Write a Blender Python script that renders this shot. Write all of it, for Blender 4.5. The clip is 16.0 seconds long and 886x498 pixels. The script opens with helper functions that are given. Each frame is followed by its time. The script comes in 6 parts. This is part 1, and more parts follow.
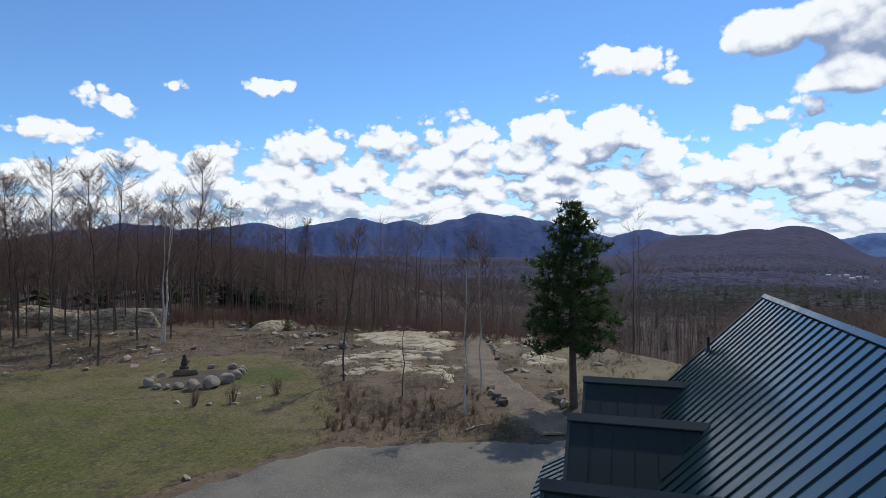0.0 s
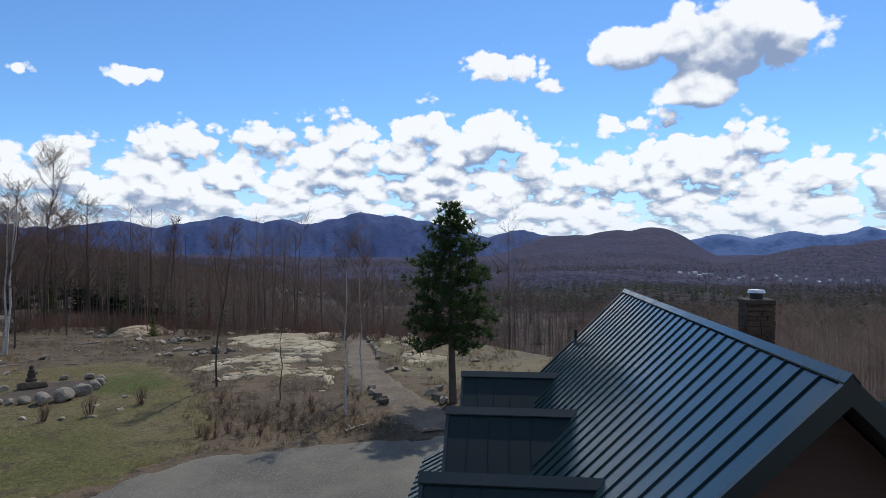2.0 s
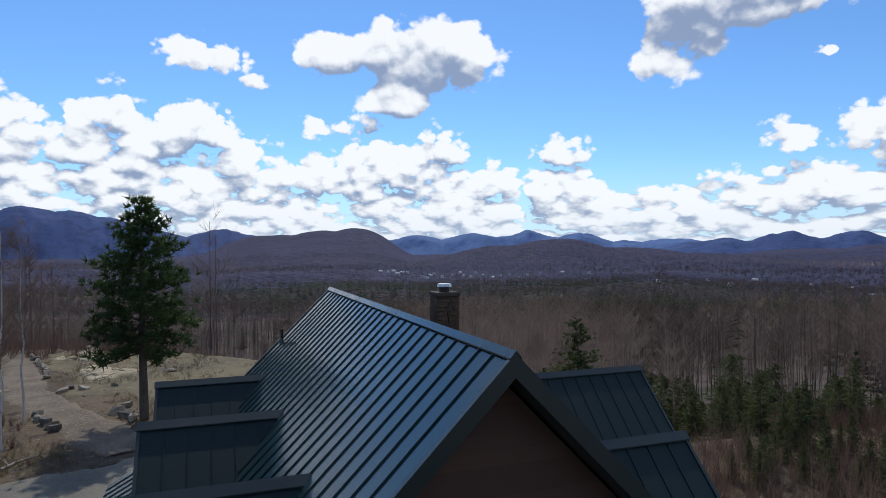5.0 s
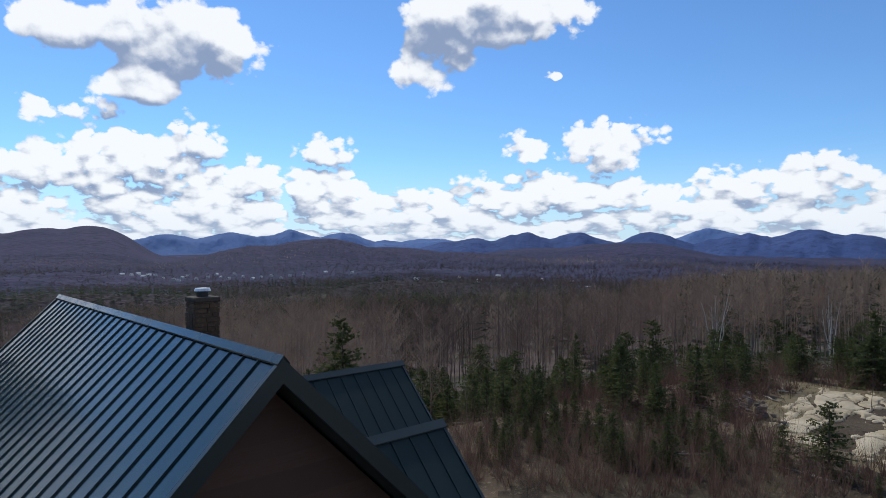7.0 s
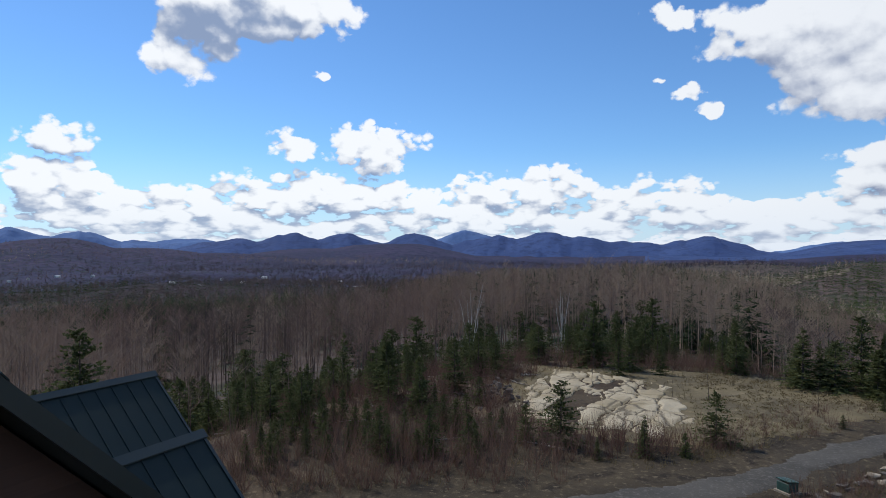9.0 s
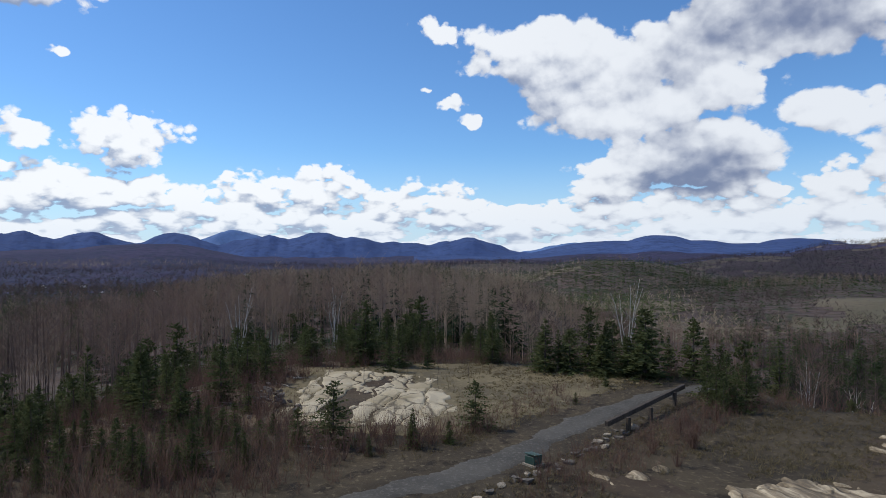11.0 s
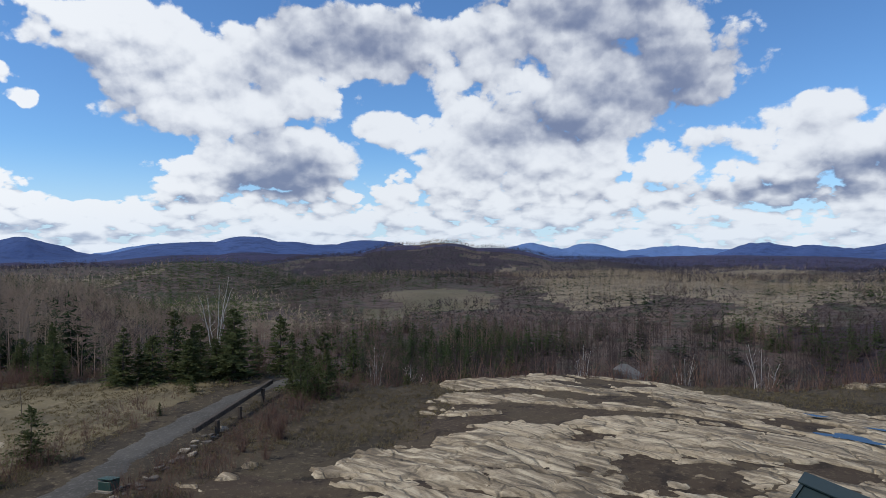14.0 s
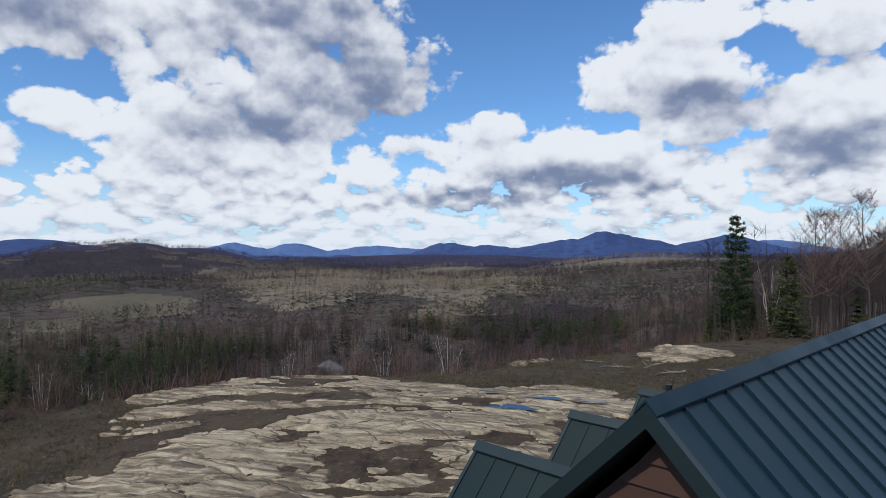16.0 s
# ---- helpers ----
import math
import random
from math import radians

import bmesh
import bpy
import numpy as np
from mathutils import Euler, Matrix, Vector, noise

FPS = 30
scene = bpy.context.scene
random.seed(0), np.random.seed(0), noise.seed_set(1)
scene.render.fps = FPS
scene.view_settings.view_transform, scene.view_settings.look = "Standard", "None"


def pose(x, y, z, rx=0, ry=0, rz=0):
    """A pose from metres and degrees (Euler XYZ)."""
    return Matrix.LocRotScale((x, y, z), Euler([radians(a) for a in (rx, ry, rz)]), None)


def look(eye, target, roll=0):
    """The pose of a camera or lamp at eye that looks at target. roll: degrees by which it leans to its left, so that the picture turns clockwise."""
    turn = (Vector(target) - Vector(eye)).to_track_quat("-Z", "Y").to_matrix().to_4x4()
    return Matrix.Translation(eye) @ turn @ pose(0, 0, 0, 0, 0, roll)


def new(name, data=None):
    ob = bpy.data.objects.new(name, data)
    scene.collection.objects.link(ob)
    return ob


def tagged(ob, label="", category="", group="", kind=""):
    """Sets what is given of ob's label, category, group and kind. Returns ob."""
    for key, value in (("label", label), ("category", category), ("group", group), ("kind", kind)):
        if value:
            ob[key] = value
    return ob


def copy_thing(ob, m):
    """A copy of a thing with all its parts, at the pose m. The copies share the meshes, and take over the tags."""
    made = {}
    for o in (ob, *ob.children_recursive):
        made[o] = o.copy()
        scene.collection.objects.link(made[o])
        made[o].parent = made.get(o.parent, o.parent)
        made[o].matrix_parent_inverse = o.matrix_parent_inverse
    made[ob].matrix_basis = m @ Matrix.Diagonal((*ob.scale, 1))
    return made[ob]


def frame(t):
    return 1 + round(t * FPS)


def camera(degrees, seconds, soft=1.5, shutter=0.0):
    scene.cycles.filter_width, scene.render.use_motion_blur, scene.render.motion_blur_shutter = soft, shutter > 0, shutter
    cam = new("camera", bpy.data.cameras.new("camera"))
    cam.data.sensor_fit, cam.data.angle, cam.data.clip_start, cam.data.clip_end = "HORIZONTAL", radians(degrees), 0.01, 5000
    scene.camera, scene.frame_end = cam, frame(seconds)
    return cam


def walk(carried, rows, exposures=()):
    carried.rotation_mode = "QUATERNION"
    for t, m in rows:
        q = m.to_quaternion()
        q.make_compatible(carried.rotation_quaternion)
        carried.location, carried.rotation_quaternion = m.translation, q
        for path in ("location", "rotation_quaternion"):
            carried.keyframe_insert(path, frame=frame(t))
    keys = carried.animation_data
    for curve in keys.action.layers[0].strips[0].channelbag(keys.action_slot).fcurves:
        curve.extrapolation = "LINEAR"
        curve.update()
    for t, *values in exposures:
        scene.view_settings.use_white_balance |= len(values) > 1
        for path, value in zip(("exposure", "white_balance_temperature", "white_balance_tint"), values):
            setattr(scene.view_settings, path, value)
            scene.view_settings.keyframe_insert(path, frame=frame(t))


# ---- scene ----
# Camera: hovers beside the two roofs and turns to the right with a slight drift.
EYE = 9.5
PATH = [
    (0.0, 0.000, 0.000, 0.000, -1.84, -0.22, 0.02), (0.5, 0.007, -0.025, 0.012, -3.82, -0.24, 0.02),
    (1.0, 0.014, -0.040, 0.014, -6.35, -0.24, 0.02), (1.5, 0.015, -0.046, 0.000, -9.27, -0.25, 0.03),
    (2.0, 0.013, -0.060, -0.040, -12.77, -0.23, 0.03), (2.5, 0.013, -0.082, -0.072, -17.01, -0.23, 0.01),
    (3.0, 0.013, -0.105, -0.089, -21.43, -0.23, 0.00), (3.5, 0.012, -0.118, -0.091, -25.96, -0.24, 0.02),
    (6.0, -0.039, -0.080, -0.040, -49.54, -0.26, 0.06), (6.5, -0.055, -0.076, -0.034, -55.32, -0.28, 0.08),
    (7.0, -0.062, -0.068, -0.037, -60.91, -0.28, 0.10), (7.5, -0.078, -0.073, -0.046, -66.28, -0.29, 0.10),
    (8.0, -0.084, -0.076, -0.066, -71.94, -0.27, 0.10), (8.5, -0.090, -0.079, -0.078, -77.14, -0.26, 0.08),
    (11.0, -0.089, -0.118, -0.058, -102.68, -0.24, 0.06), (11.5, -0.093, -0.120, -0.047, -109.02, -0.23, 0.04),
    (12.0, -0.114, -0.112, -0.041, -115.35, -0.22, 0.02), (12.5, -0.140, -0.084, -0.044, -121.87, -0.19, -0.02),
    (13.0, -0.154, -0.052, -0.054, -128.05, -0.18, -0.03), (13.5, -0.170, -0.038, -0.076, -133.71, -0.18, 0.01),
    (14.0, -0.205, -0.034, -0.110, -139.28, -0.18, 0.07), (14.5, -0.217, -0.041, -0.132, -145.50, -0.18, 0.11),
    (15.0, -0.230, -0.047, -0.138, -152.40, -0.20, 0.11), (15.5, -0.249, -0.059, -0.144, -159.01, -0.22, 0.09),
    (16.0, -0.268, -0.076, -0.148, -165.91, -0.22, 0.08),
]
cam = camera(70.9, 16.0, soft=0.8)
walk(cam, [(t, pose(x, y, EYE + z, 90 + pitch, roll, yaw)) for t, x, y, z, yaw, pitch, roll in PATH])

# ------------------------------------------------------------------ light
SUN_AZ, SUN_EL = 30.3, 50.0
scene.view_settings.exposure = 0.0


def compass(az, el=0.0):
    """Unit vector to an azimuth clockwise from +y and an elevation, in degrees."""
    a, e = radians(az), radians(el)
    return Vector((math.sin(a) * math.cos(e), math.cos(a) * math.cos(e), math.sin(e)))


sun_data = bpy.data.lights.new("sun", "SUN")
sun_data.energy, sun_data.angle, sun_data.color = 2.9, radians(0.55), (1.0, 0.95, 0.87)
sun = new("sun", sun_data)
sun.matrix_world = look(compass(SUN_AZ, SUN_EL) * 300, (0, 0, 0))


class Nodes:
    """Short ways to wire node trees."""

    def __init__(self, tree):
        self.tree = tree

    def add(self, kind, ins=(), **props):
        node = self.tree.nodes.new(kind)
        for key, value in props.items():
            setattr(node, key, value)
        for key, value in dict(ins).items():
            if isinstance(value, bpy.types.NodeSocket):
                self.tree.links.new(value, node.inputs[key])
            else:
                node.inputs[key].default_value = value
        return node

    def math(self, op, a, b=0.0, c=0.0, clamp=False):
        return self.add("ShaderNodeMath", {0: a, 1: b, 2: c}, operation=op, use_clamp=clamp).outputs[0]

    def vec(self, op, a, b=(0, 0, 0), c=(0, 0, 0)):
        node = self.add("ShaderNodeVectorMath", {0: a, 1: b, 2: c}, operation=op)
        return node.outputs["Value"] if op in ("LENGTH", "DISTANCE", "DOT_PRODUCT") else node.outputs["Vector"]

    def mix(self, fac, a, b, blend="MIX"):
        node = self.add("ShaderNodeMix", {0: fac}, data_type="RGBA", blend_type=blend)
        for value, slot in ((a, node.inputs[6]), (b, node.inputs[7])):
            if isinstance(value, bpy.types.NodeSocket):
                self.tree.links.new(value, slot)
            else:
                slot.default_value = (*value[:3], 1)
        return node.outputs[2]

    def ramp(self, fac, lo, hi, to_lo=0.0, to_hi=1.0, smooth=True):
        node = self.add("ShaderNodeMapRange", {0: fac, 1: lo, 2: hi, 3: to_lo, 4: to_hi})
        node.interpolation_type = "SMOOTHSTEP" if smooth else "LINEAR"
        return node.outputs[0]

    def noise(self, vector, scale, detail=4.0, rough=0.55, distortion=0.0, out="Fac"):
        return self.add("ShaderNodeTexNoise", {"Vector": vector, "Scale": scale, "Detail": detail, "Roughness": rough,
                                               "Distortion": distortion}).outputs[out]

    def voronoi(self, vector, scale, out="Distance", feature="F1", detail=0.0):
        return self.add("ShaderNodeTexVoronoi", {"Vector": vector, "Scale": scale, "Detail": detail}, feature=feature).outputs[out]


# Clouds in the sky: azimuth, elevation, half width, half height, in degrees.
FAIR_CUMULUS = [
    (-30.4, 8.8, 3.2, 0.9), (-26.3, 11.8, 1.8, 1.3), (-21.4, 13.4, 1.0, 0.6), (-13.1, 14.1, 2.2, 0.8), (18.6, 15.9, 3.3, 1.6),
    (22.7, 14.0, 1.6, 0.7), (28.8, 10.4, 2.1, 1.1),
    (68.5, 9.2, 2.3, 1.3), (75.7, 8.7, 4.4, 2.1), (70.7, 14.9, 0.7, 0.5), (102.0, 19.1, 1.8, 1.1),
    (101.4, 14.2, 1.3, 0.4), (103.5, 13.2, 1.9, 0.6), (106.0, 11.5, 1.4, 0.9),
]
LARGE_CUMULUS = [
    (37.5, 17.0, 6.6, 3.0), (29.6, 16.9, 3.4, 1.9), (35.0, 13.3, 3.2, 1.8), (60.0, 16.8, 3.8, 2.6), (66.0, 20.0, 7.6, 2.4),
    (111.8, 16.8, 7.6, 2.8), (119.6, 13.5, 10.0, 4.5), (125.2, 7.9, 6.6, 3.3), (118.2, 5.6, 4.6, 2.0), (129.8, 17.7, 11.1, 3.4),
    (134.2, 10.6, 4.1, 1.8), (149.1, 13.1, 9.5, 5.3), (147.0, 8.8, 9.4, 2.8), (135.4, 10.5, 4.9, 1.8), (141.6, 7.2, 3.7, 2.6),
    (154.9, 16.8, 6.2, 4.4), (151.5, 16.5, 13.3, 7.1), (170.9, 9.1, 5.9, 2.8), (185.7, 14.2, 6.7, 3.7), (190.1, 18.6, 6.9, 2.1),
    (188.8, 10.5, 5.7, 1.8), (198.6, 11.1, 6.3, 3.4), (198.9, 16.8, 4.2, 2.4), (197.4, 7.7, 5.7, 2.0), (179.0, 7.9, 6.9, 3.0),
    (163.6, 7.6, 7.3, 2.5),
]
# Shaded undersides of the large clouds.
BASES = [(125.3, 6.8, 5.5, 2.4), (131, 19.8, 13, 4.0), (160, 15.4, 9.5, 4.6), (147.5, 10.5, 6, 2.2), (152, 21.5, 14, 3), (177, 6.2, 8, 1.6), (168, 4.6, 9, 1.1), (190, 12, 6, 1.8), (198.5, 7.8, 6, 1.6),
         (36, 15.4, 5, 1.6), (62, 19.5, 6, 2)]
# The bank along the horizon: azimuth, top, half width.
BANK = [
    (-33, 6.5, 7), (-25, 8.4, 6), (-17, 8.4, 6), (-10, 10.2, 6), (-2.5, 10.7, 6), (3.7, 11.9, 5), (10.9, 12.3, 5), (16.9, 12.6, 5),
    (22, 9.8, 5), (27, 8.4, 4), (33, 11, 4.5), (38.5, 10.2, 4), (43.5, 7.4, 4), (50.4, 9.2, 4), (57, 5.3, 6), (64, 6.1, 5),
    (70, 6.7, 5), (76, 6.2, 5), (83, 6.5, 6), (91.7, 7.0, 6), (101, 6.1, 6), (109, 3.9, 6), (115.5, 6, 4), (127, 6, 10),
    (138, 6.5, 9), (148, 7.5, 9), (158, 8.5, 9), (168, 9.5, 9), (178, 10.0, 9), (188, 9.0, 9), (205, 9.5, 12),
]


def cloud_group():
    """Node group: how much cloud lies at an (azimuth, elevation) in degrees; above 0 is cloud. Heaped domes at three sizes give the outline and the relief."""
    tree = bpy.data.node_groups.new("cloud_cover", "ShaderNodeTree")
    tree.interface.new_socket("Place", in_out="INPUT", socket_type="NodeSocketVector")
    for name in ("Cover", "Relief", "Body", "Base"):
        tree.interface.new_socket(name, in_out="OUTPUT", socket_type="NodeSocketFloat")
    n = Nodes(tree)
    place = n.add("NodeGroupInput").outputs[0]
    split = n.add("ShaderNodeSeparateXYZ", {0: place})
    # features grow flatter towards the horizon
    high = n.math("MAXIMUM", split.outputs[1], 0.0)
    fade = n.math("POWER", 2.718, n.math("MULTIPLY", high, -0.30))
    flat = n.math("ADD", n.math("MULTIPLY", high, 1.15), n.math("MULTIPLY", n.math("SUBTRACT", 1.0, fade), 7.0))
    warped = n.add("ShaderNodeCombineXYZ", {0: split.outputs[0], 1: flat, 2: 0.0}).outputs[0]
    half = (0.5, 0.5, 0.5)

    def bend(scale, amount, detail):
        off = n.vec("SUBTRACT", n.noise(warped, scale, detail, 0.55, out="Color"), half)
        return n.vec("MULTIPLY_ADD", off, (amount, amount, 0.0), warped)

    def dome(at, scale):
        node = n.add("ShaderNodeTexVoronoi", {"Vector": at, "Scale": scale, "Smoothness": 0.35}, feature="SMOOTH_F1", voronoi_dimensions="2D")
        far = node.outputs["Distance"]
        return n.math("SUBTRACT", 0.72, n.math("MULTIPLY", n.math("MULTIPLY", far, far), 2.2))

    bent, curl, fine = bend(0.25, 3.2, 3.0), bend(0.8, 1.5, 3.0), bend(2.0, 0.7, 3.0)
    wisp = n.math("SUBTRACT", n.noise(curl, 1.1, 6.0, 0.62), 0.5)
    broad = n.math("SUBTRACT", n.noise(warped, 0.14, 2.0, 0.5), 0.5)
    huge, big, mid, small = dome(bend(0.12, 5.0, 2.0), 0.115), dome(bent, 0.27), dome(curl, 0.62), dome(fine, 1.5)

    def blend(parts):
        total = None
        for value, share in parts:
            term = n.math("MULTIPLY", value, share)
            total = term if total is None else n.math("ADD", total, term)
        return total

    moved = n.vec("MULTIPLY_ADD", n.vec("SUBTRACT", n.noise(place, 0.3, 2.0, 0.5, out="Color"), half), (2.2, 1.4, 0.0), place)

    def nearest(items):
        near = None
        for az, el, wide, tall in items:
            off = n.vec("MULTIPLY_ADD", moved, (1 / wide, 1 / tall, 0), (-az / wide, -el / tall, 0))
            far = n.vec("LENGTH", off)
            near = far if near is None else n.math("MINIMUM", near, far)
        return near

    fair = n.math("MULTIPLY", n.math("SUBTRACT", 1.12, nearest(FAIR_CUMULUS)), 0.9)
    large = n.math("MULTIPLY", n.math("SUBTRACT", 1.13, nearest(LARGE_CUMULUS)), 1.7)
    body = n.math("MAXIMUM", fair, large)
    # the large clouds are near, so their domes are wide
    near = n.math("MULTIPLY", n.ramp(large, -0.4, 0.1), n.ramp(split.outputs[1], 3.5, 8.5))
    outline = n.math("ADD", n.mix(near, blend([(big, 0.50), (mid, 0.40), (small, 0.20)]), blend([(huge, 0.42), (big, 0.42), (mid, 0.22), (small, 0.08)])), n.math("MULTIPLY", wisp, 0.45))
    heap = n.math("SUBTRACT", outline, 0.42)
    swell = n.mix(near, blend([(big, 0.50), (mid, 0.34), (small, 0.07), (wisp, 0.16)]), blend([(huge, 0.5), (big, 0.3), (mid, 0.14), (small, 0.05), (wisp, 0.2)]))
    bank = n.math("MULTIPLY", n.math("SUBTRACT", 1.02, nearest([(az, top * 0.42, wide, top * 0.58) for az, top, wide in BANK])), 2.1)
    rift = n.math("SUBTRACT", n.noise(n.vec("MULTIPLY", warped, (0.6, 1.4, 0.0)), 0.16, 4.0, 0.55), 0.38)
    bank = n.math("ADD", n.math("MINIMUM", bank, 0.5), n.math("MULTIPLY", rift, 1.2))
    # cloud goes on behind the camera and overhead
    behind = n.math("MULTIPLY", n.math("SUBTRACT", n.noise(place, 0.055, 2.0, 0.5), 0.52), 4.0)
    outside = n.math("ADD", n.math("GREATER_THAN", split.outputs[1], 24.0), n.math("GREATER_THAN", split.outputs[0], 212.0), clamp=True)
    other = n.math("ADD", n.math("MULTIPLY", outside, behind), n.math("MULTIPLY", n.math("SUBTRACT", 1.0, outside), -3.0))
    body = n.math("MAXIMUM", n.math("MAXIMUM", body, bank), other)
    body = n.math("MINIMUM", body, 0.85)
    total = n.math("ADD", body, heap)
    out = n.add("NodeGroupOutput")
    tree.links.new(total, out.inputs[0])
    tree.links.new(n.math("ADD", swell, n.math("MULTIPLY", n.math("MAXIMUM", body, -0.2), 0.4)), out.inputs[1])
    tree.links.new(n.math("ADD", body, n.math("MULTIPLY", broad, 0.8)), out.inputs[2])
    low = n.math("SUBTRACT", 1.0, n.math("ADD", nearest(BASES), n.math("ADD", n.math("MULTIPLY", broad, 0.6), n.math("MULTIPLY", big, 0.3))))
    tree.links.new(low, out.inputs[3])
    return tree


world = bpy.data.worlds.new("sky")
scene.world = world
world.use_nodes = True
world.node_tree.nodes.clear()
w = Nodes(world.node_tree)
sky = w.add("ShaderNodeTexSky", sky_type="NISHITA", sun_disc=False, sun_elevation=radians(SUN_EL), sun_rotation=radians(SUN_AZ),
            altitude=500.0, air_density=1.0, dust_density=0.1, ozone_density=2.2)
toward = w.add("ShaderNodeSeparateXYZ", {0: w.add("ShaderNodeTexCoord").outputs["Generated"]})
elev = w.math("MULTIPLY", w.math("ARCSINE", toward.outputs[2]), 180 / math.pi)
azim = w.math("MULTIPLY", w.math("ARCTAN2", toward.outputs[0], toward.outputs[1]), 180 / math.pi)
azim = w.math("SUBTRACT", w.math("MODULO", w.math("ADD", azim, 450.0), 360.0), 90.0)   # from -90 to 270
cover_tree = cloud_group()


def cover(shift_az, shift_el):
    spot = w.add("ShaderNodeCombineXYZ", {0: w.math("ADD", azim, shift_az), 1: w.math("ADD", elev, shift_el), 2: 0.0}).outputs[0]
    return w.add("ShaderNodeGroup", {"Place": spot}, node_tree=cover_tree).outputs


here, just_above, well_above = cover(0, 0), cover(0.2, 0.85), cover(0.3, 2.3)
veil = w.ramp(w.math("SUBTRACT", here[0], w.ramp(azim, 60, 130, 0.0, 0.03)), -0.03, 0.26)
# light from above: tops and shoulders of the domes are bright, what lies under thick cloud is grey
side = w.ramp(azim, 80, 135, 0.0, 1.0)
relief = w.math("SUBTRACT", just_above[1], here[1])
under = w.math("SUBTRACT", well_above[2], w.math("MULTIPLY", here[2], 0.6))
sag = w.math("SUBTRACT", well_above[1], here[1])
dim = w.math("ADD", w.math("MULTIPLY", relief, w.ramp(side, 0, 1, 1.5, 1.0)), w.math("MULTIPLY", sag, w.ramp(side, 0, 1, 0.9, 0.4)))
dim = w.math("ADD", dim, w.ramp(under, -0.2, 0.8, 0.0, w.ramp(side, 0, 1, 0.4, 0.22)))
dim = w.math("ADD", dim, w.math("ADD", w.ramp(here[3], -0.75, 0.7, 0.0, 0.78), w.math("MULTIPLY", side, w.ramp(here[0], 0.3, 1.3, 0.0, 0.26))))
dim = w.math("ADD", dim, w.ramp(side, 0, 1, 0.27, 0.1))
dim = w.ramp(dim, 0.0, 1.4)
base = w.mix(side, (0.27, 0.35, 0.52), (0.19, 0.235, 0.37))
tone = w.mix(dim, w.mix(side, (0.94, 0.97, 1.01), (0.81, 0.85, 0.91)), base)
low = w.ramp(elev, -1.0, 5.0, 0.45, 0.0)
tone = w.mix(low, tone, (0.66, 0.77, 0.92))
sky_part = w.vec("MULTIPLY", sky.outputs[0], (0.073, 0.106, 0.139))
sky_part = w.mix(w.ramp(elev, -2.0, 9.0, 0.75, 0.0), sky_part, (0.56, 0.71, 0.92))
both = w.mix(w.math("MULTIPLY", veil, 0.97), sky_part, tone)
back = w.add("ShaderNodeBackground", {"Color": both, "Strength": 1.0})
world.node_tree.links.new(back.outputs[0], w.add("ShaderNodeOutputWorld").inputs[0])

# ------------------------------------------------------------------ materials
def material(name, rough=0.8, metal=0.0, spec=0.5):
    mat = bpy.data.materials.new(name)
    mat.use_nodes = True
    tree = mat.node_tree
    n = Nodes(tree)
    n.bsdf = tree.nodes["Principled BSDF"]
    n.bsdf.inputs["Roughness"].default_value = rough
    n.bsdf.inputs["Metallic"].default_value = metal
    n.bsdf.inputs["Specular IOR Level"].default_value = spec
    n.mat = mat
    n.place = n.add("ShaderNodeTexCoord").outputs["Object"]
    n.where = n.add("ShaderNodeNewGeometry").outputs["Position"]
    return n


def put(n, color=None, rough=None, height=None, strength=0.3, distance=0.02):
    links = n.tree.links
    if color is not None:
        if isinstance(color, bpy.types.NodeSocket):
            links.new(color, n.bsdf.inputs["Base Color"])
        else:
            n.bsdf.inputs["Base Color"].default_value = (*color, 1)
    if rough is not None:
        links.new(rough, n.bsdf.inputs["Roughness"])
    if height is not None:
        bump = n.add("ShaderNodeBump", {"Height": height, "Strength": strength, "Distance": distance})
        links.new(bump.outputs[0], n.bsdf.inputs["Normal"])
    return n.mat


def blotchy(name, a, b, c, big, small, rough=0.9, bump=0.4, depth=0.03, spec=0.25, where=True):
    """A surface that varies from a to b in patches and is flecked with c."""
    n = material(name, rough, 0.0, spec)
    at = n.where if where else n.place
    patch = n.ramp(n.noise(at, big, 5.0, 0.6), 0.35, 0.65)
    grain = n.noise(at, small, 5.0, 0.65)
    color = n.mix(patch, a, b)
    color = n.mix(n.ramp(grain, 0.5, 0.72), color, c)
    return put(n, color, None, grain, bump, depth)


def tree_material(name, a, b, c, spec=0.15, rough=0.85, mid=None, own=0.6, crown=0.0):
    """Each tree its own tone, each twig a little of its own."""
    n = material(name, rough, 0.0, spec)
    tone = n.add("ShaderNodeAttribute", attribute_name="tone").outputs["Fac"]
    isle = n.add("ShaderNodeNewGeometry").outputs["Random Per Island"]
    if mid is None:
        color = n.mix(tone, a, b)
    else:
        color = n.mix(n.ramp(tone, 0.0, 0.5, smooth=False), a, n.mix(n.ramp(tone, 0.5, 1.0, smooth=False), mid, b))
    color = n.mix(n.math("MULTIPLY", isle, own), color, c)
    put(n, color)
    # twigs and needles are round: light reaches both sides of a sliver, and a crown takes light from above as a whole
    glow = n.add("ShaderNodeBsdfTranslucent", {"Color": color})
    if crown:
        flat = n.vec("NORMALIZE", n.vec("MULTIPLY_ADD", n.add("ShaderNodeNewGeometry").outputs["Normal"], (1 - crown, 1 - crown, 1 - crown), (0, 0, crown)))
        n.tree.links.new(flat, n.bsdf.inputs["Normal"])
    both = n.add("ShaderNodeMixShader", {0: 0.45 - 0.3 * crown, 1: n.bsdf.outputs[0], 2: glow.outputs[0]})
    n.tree.links.new(both.outputs[0], n.tree.nodes["Material Output"].inputs[0])
    return n.mat


M = {}


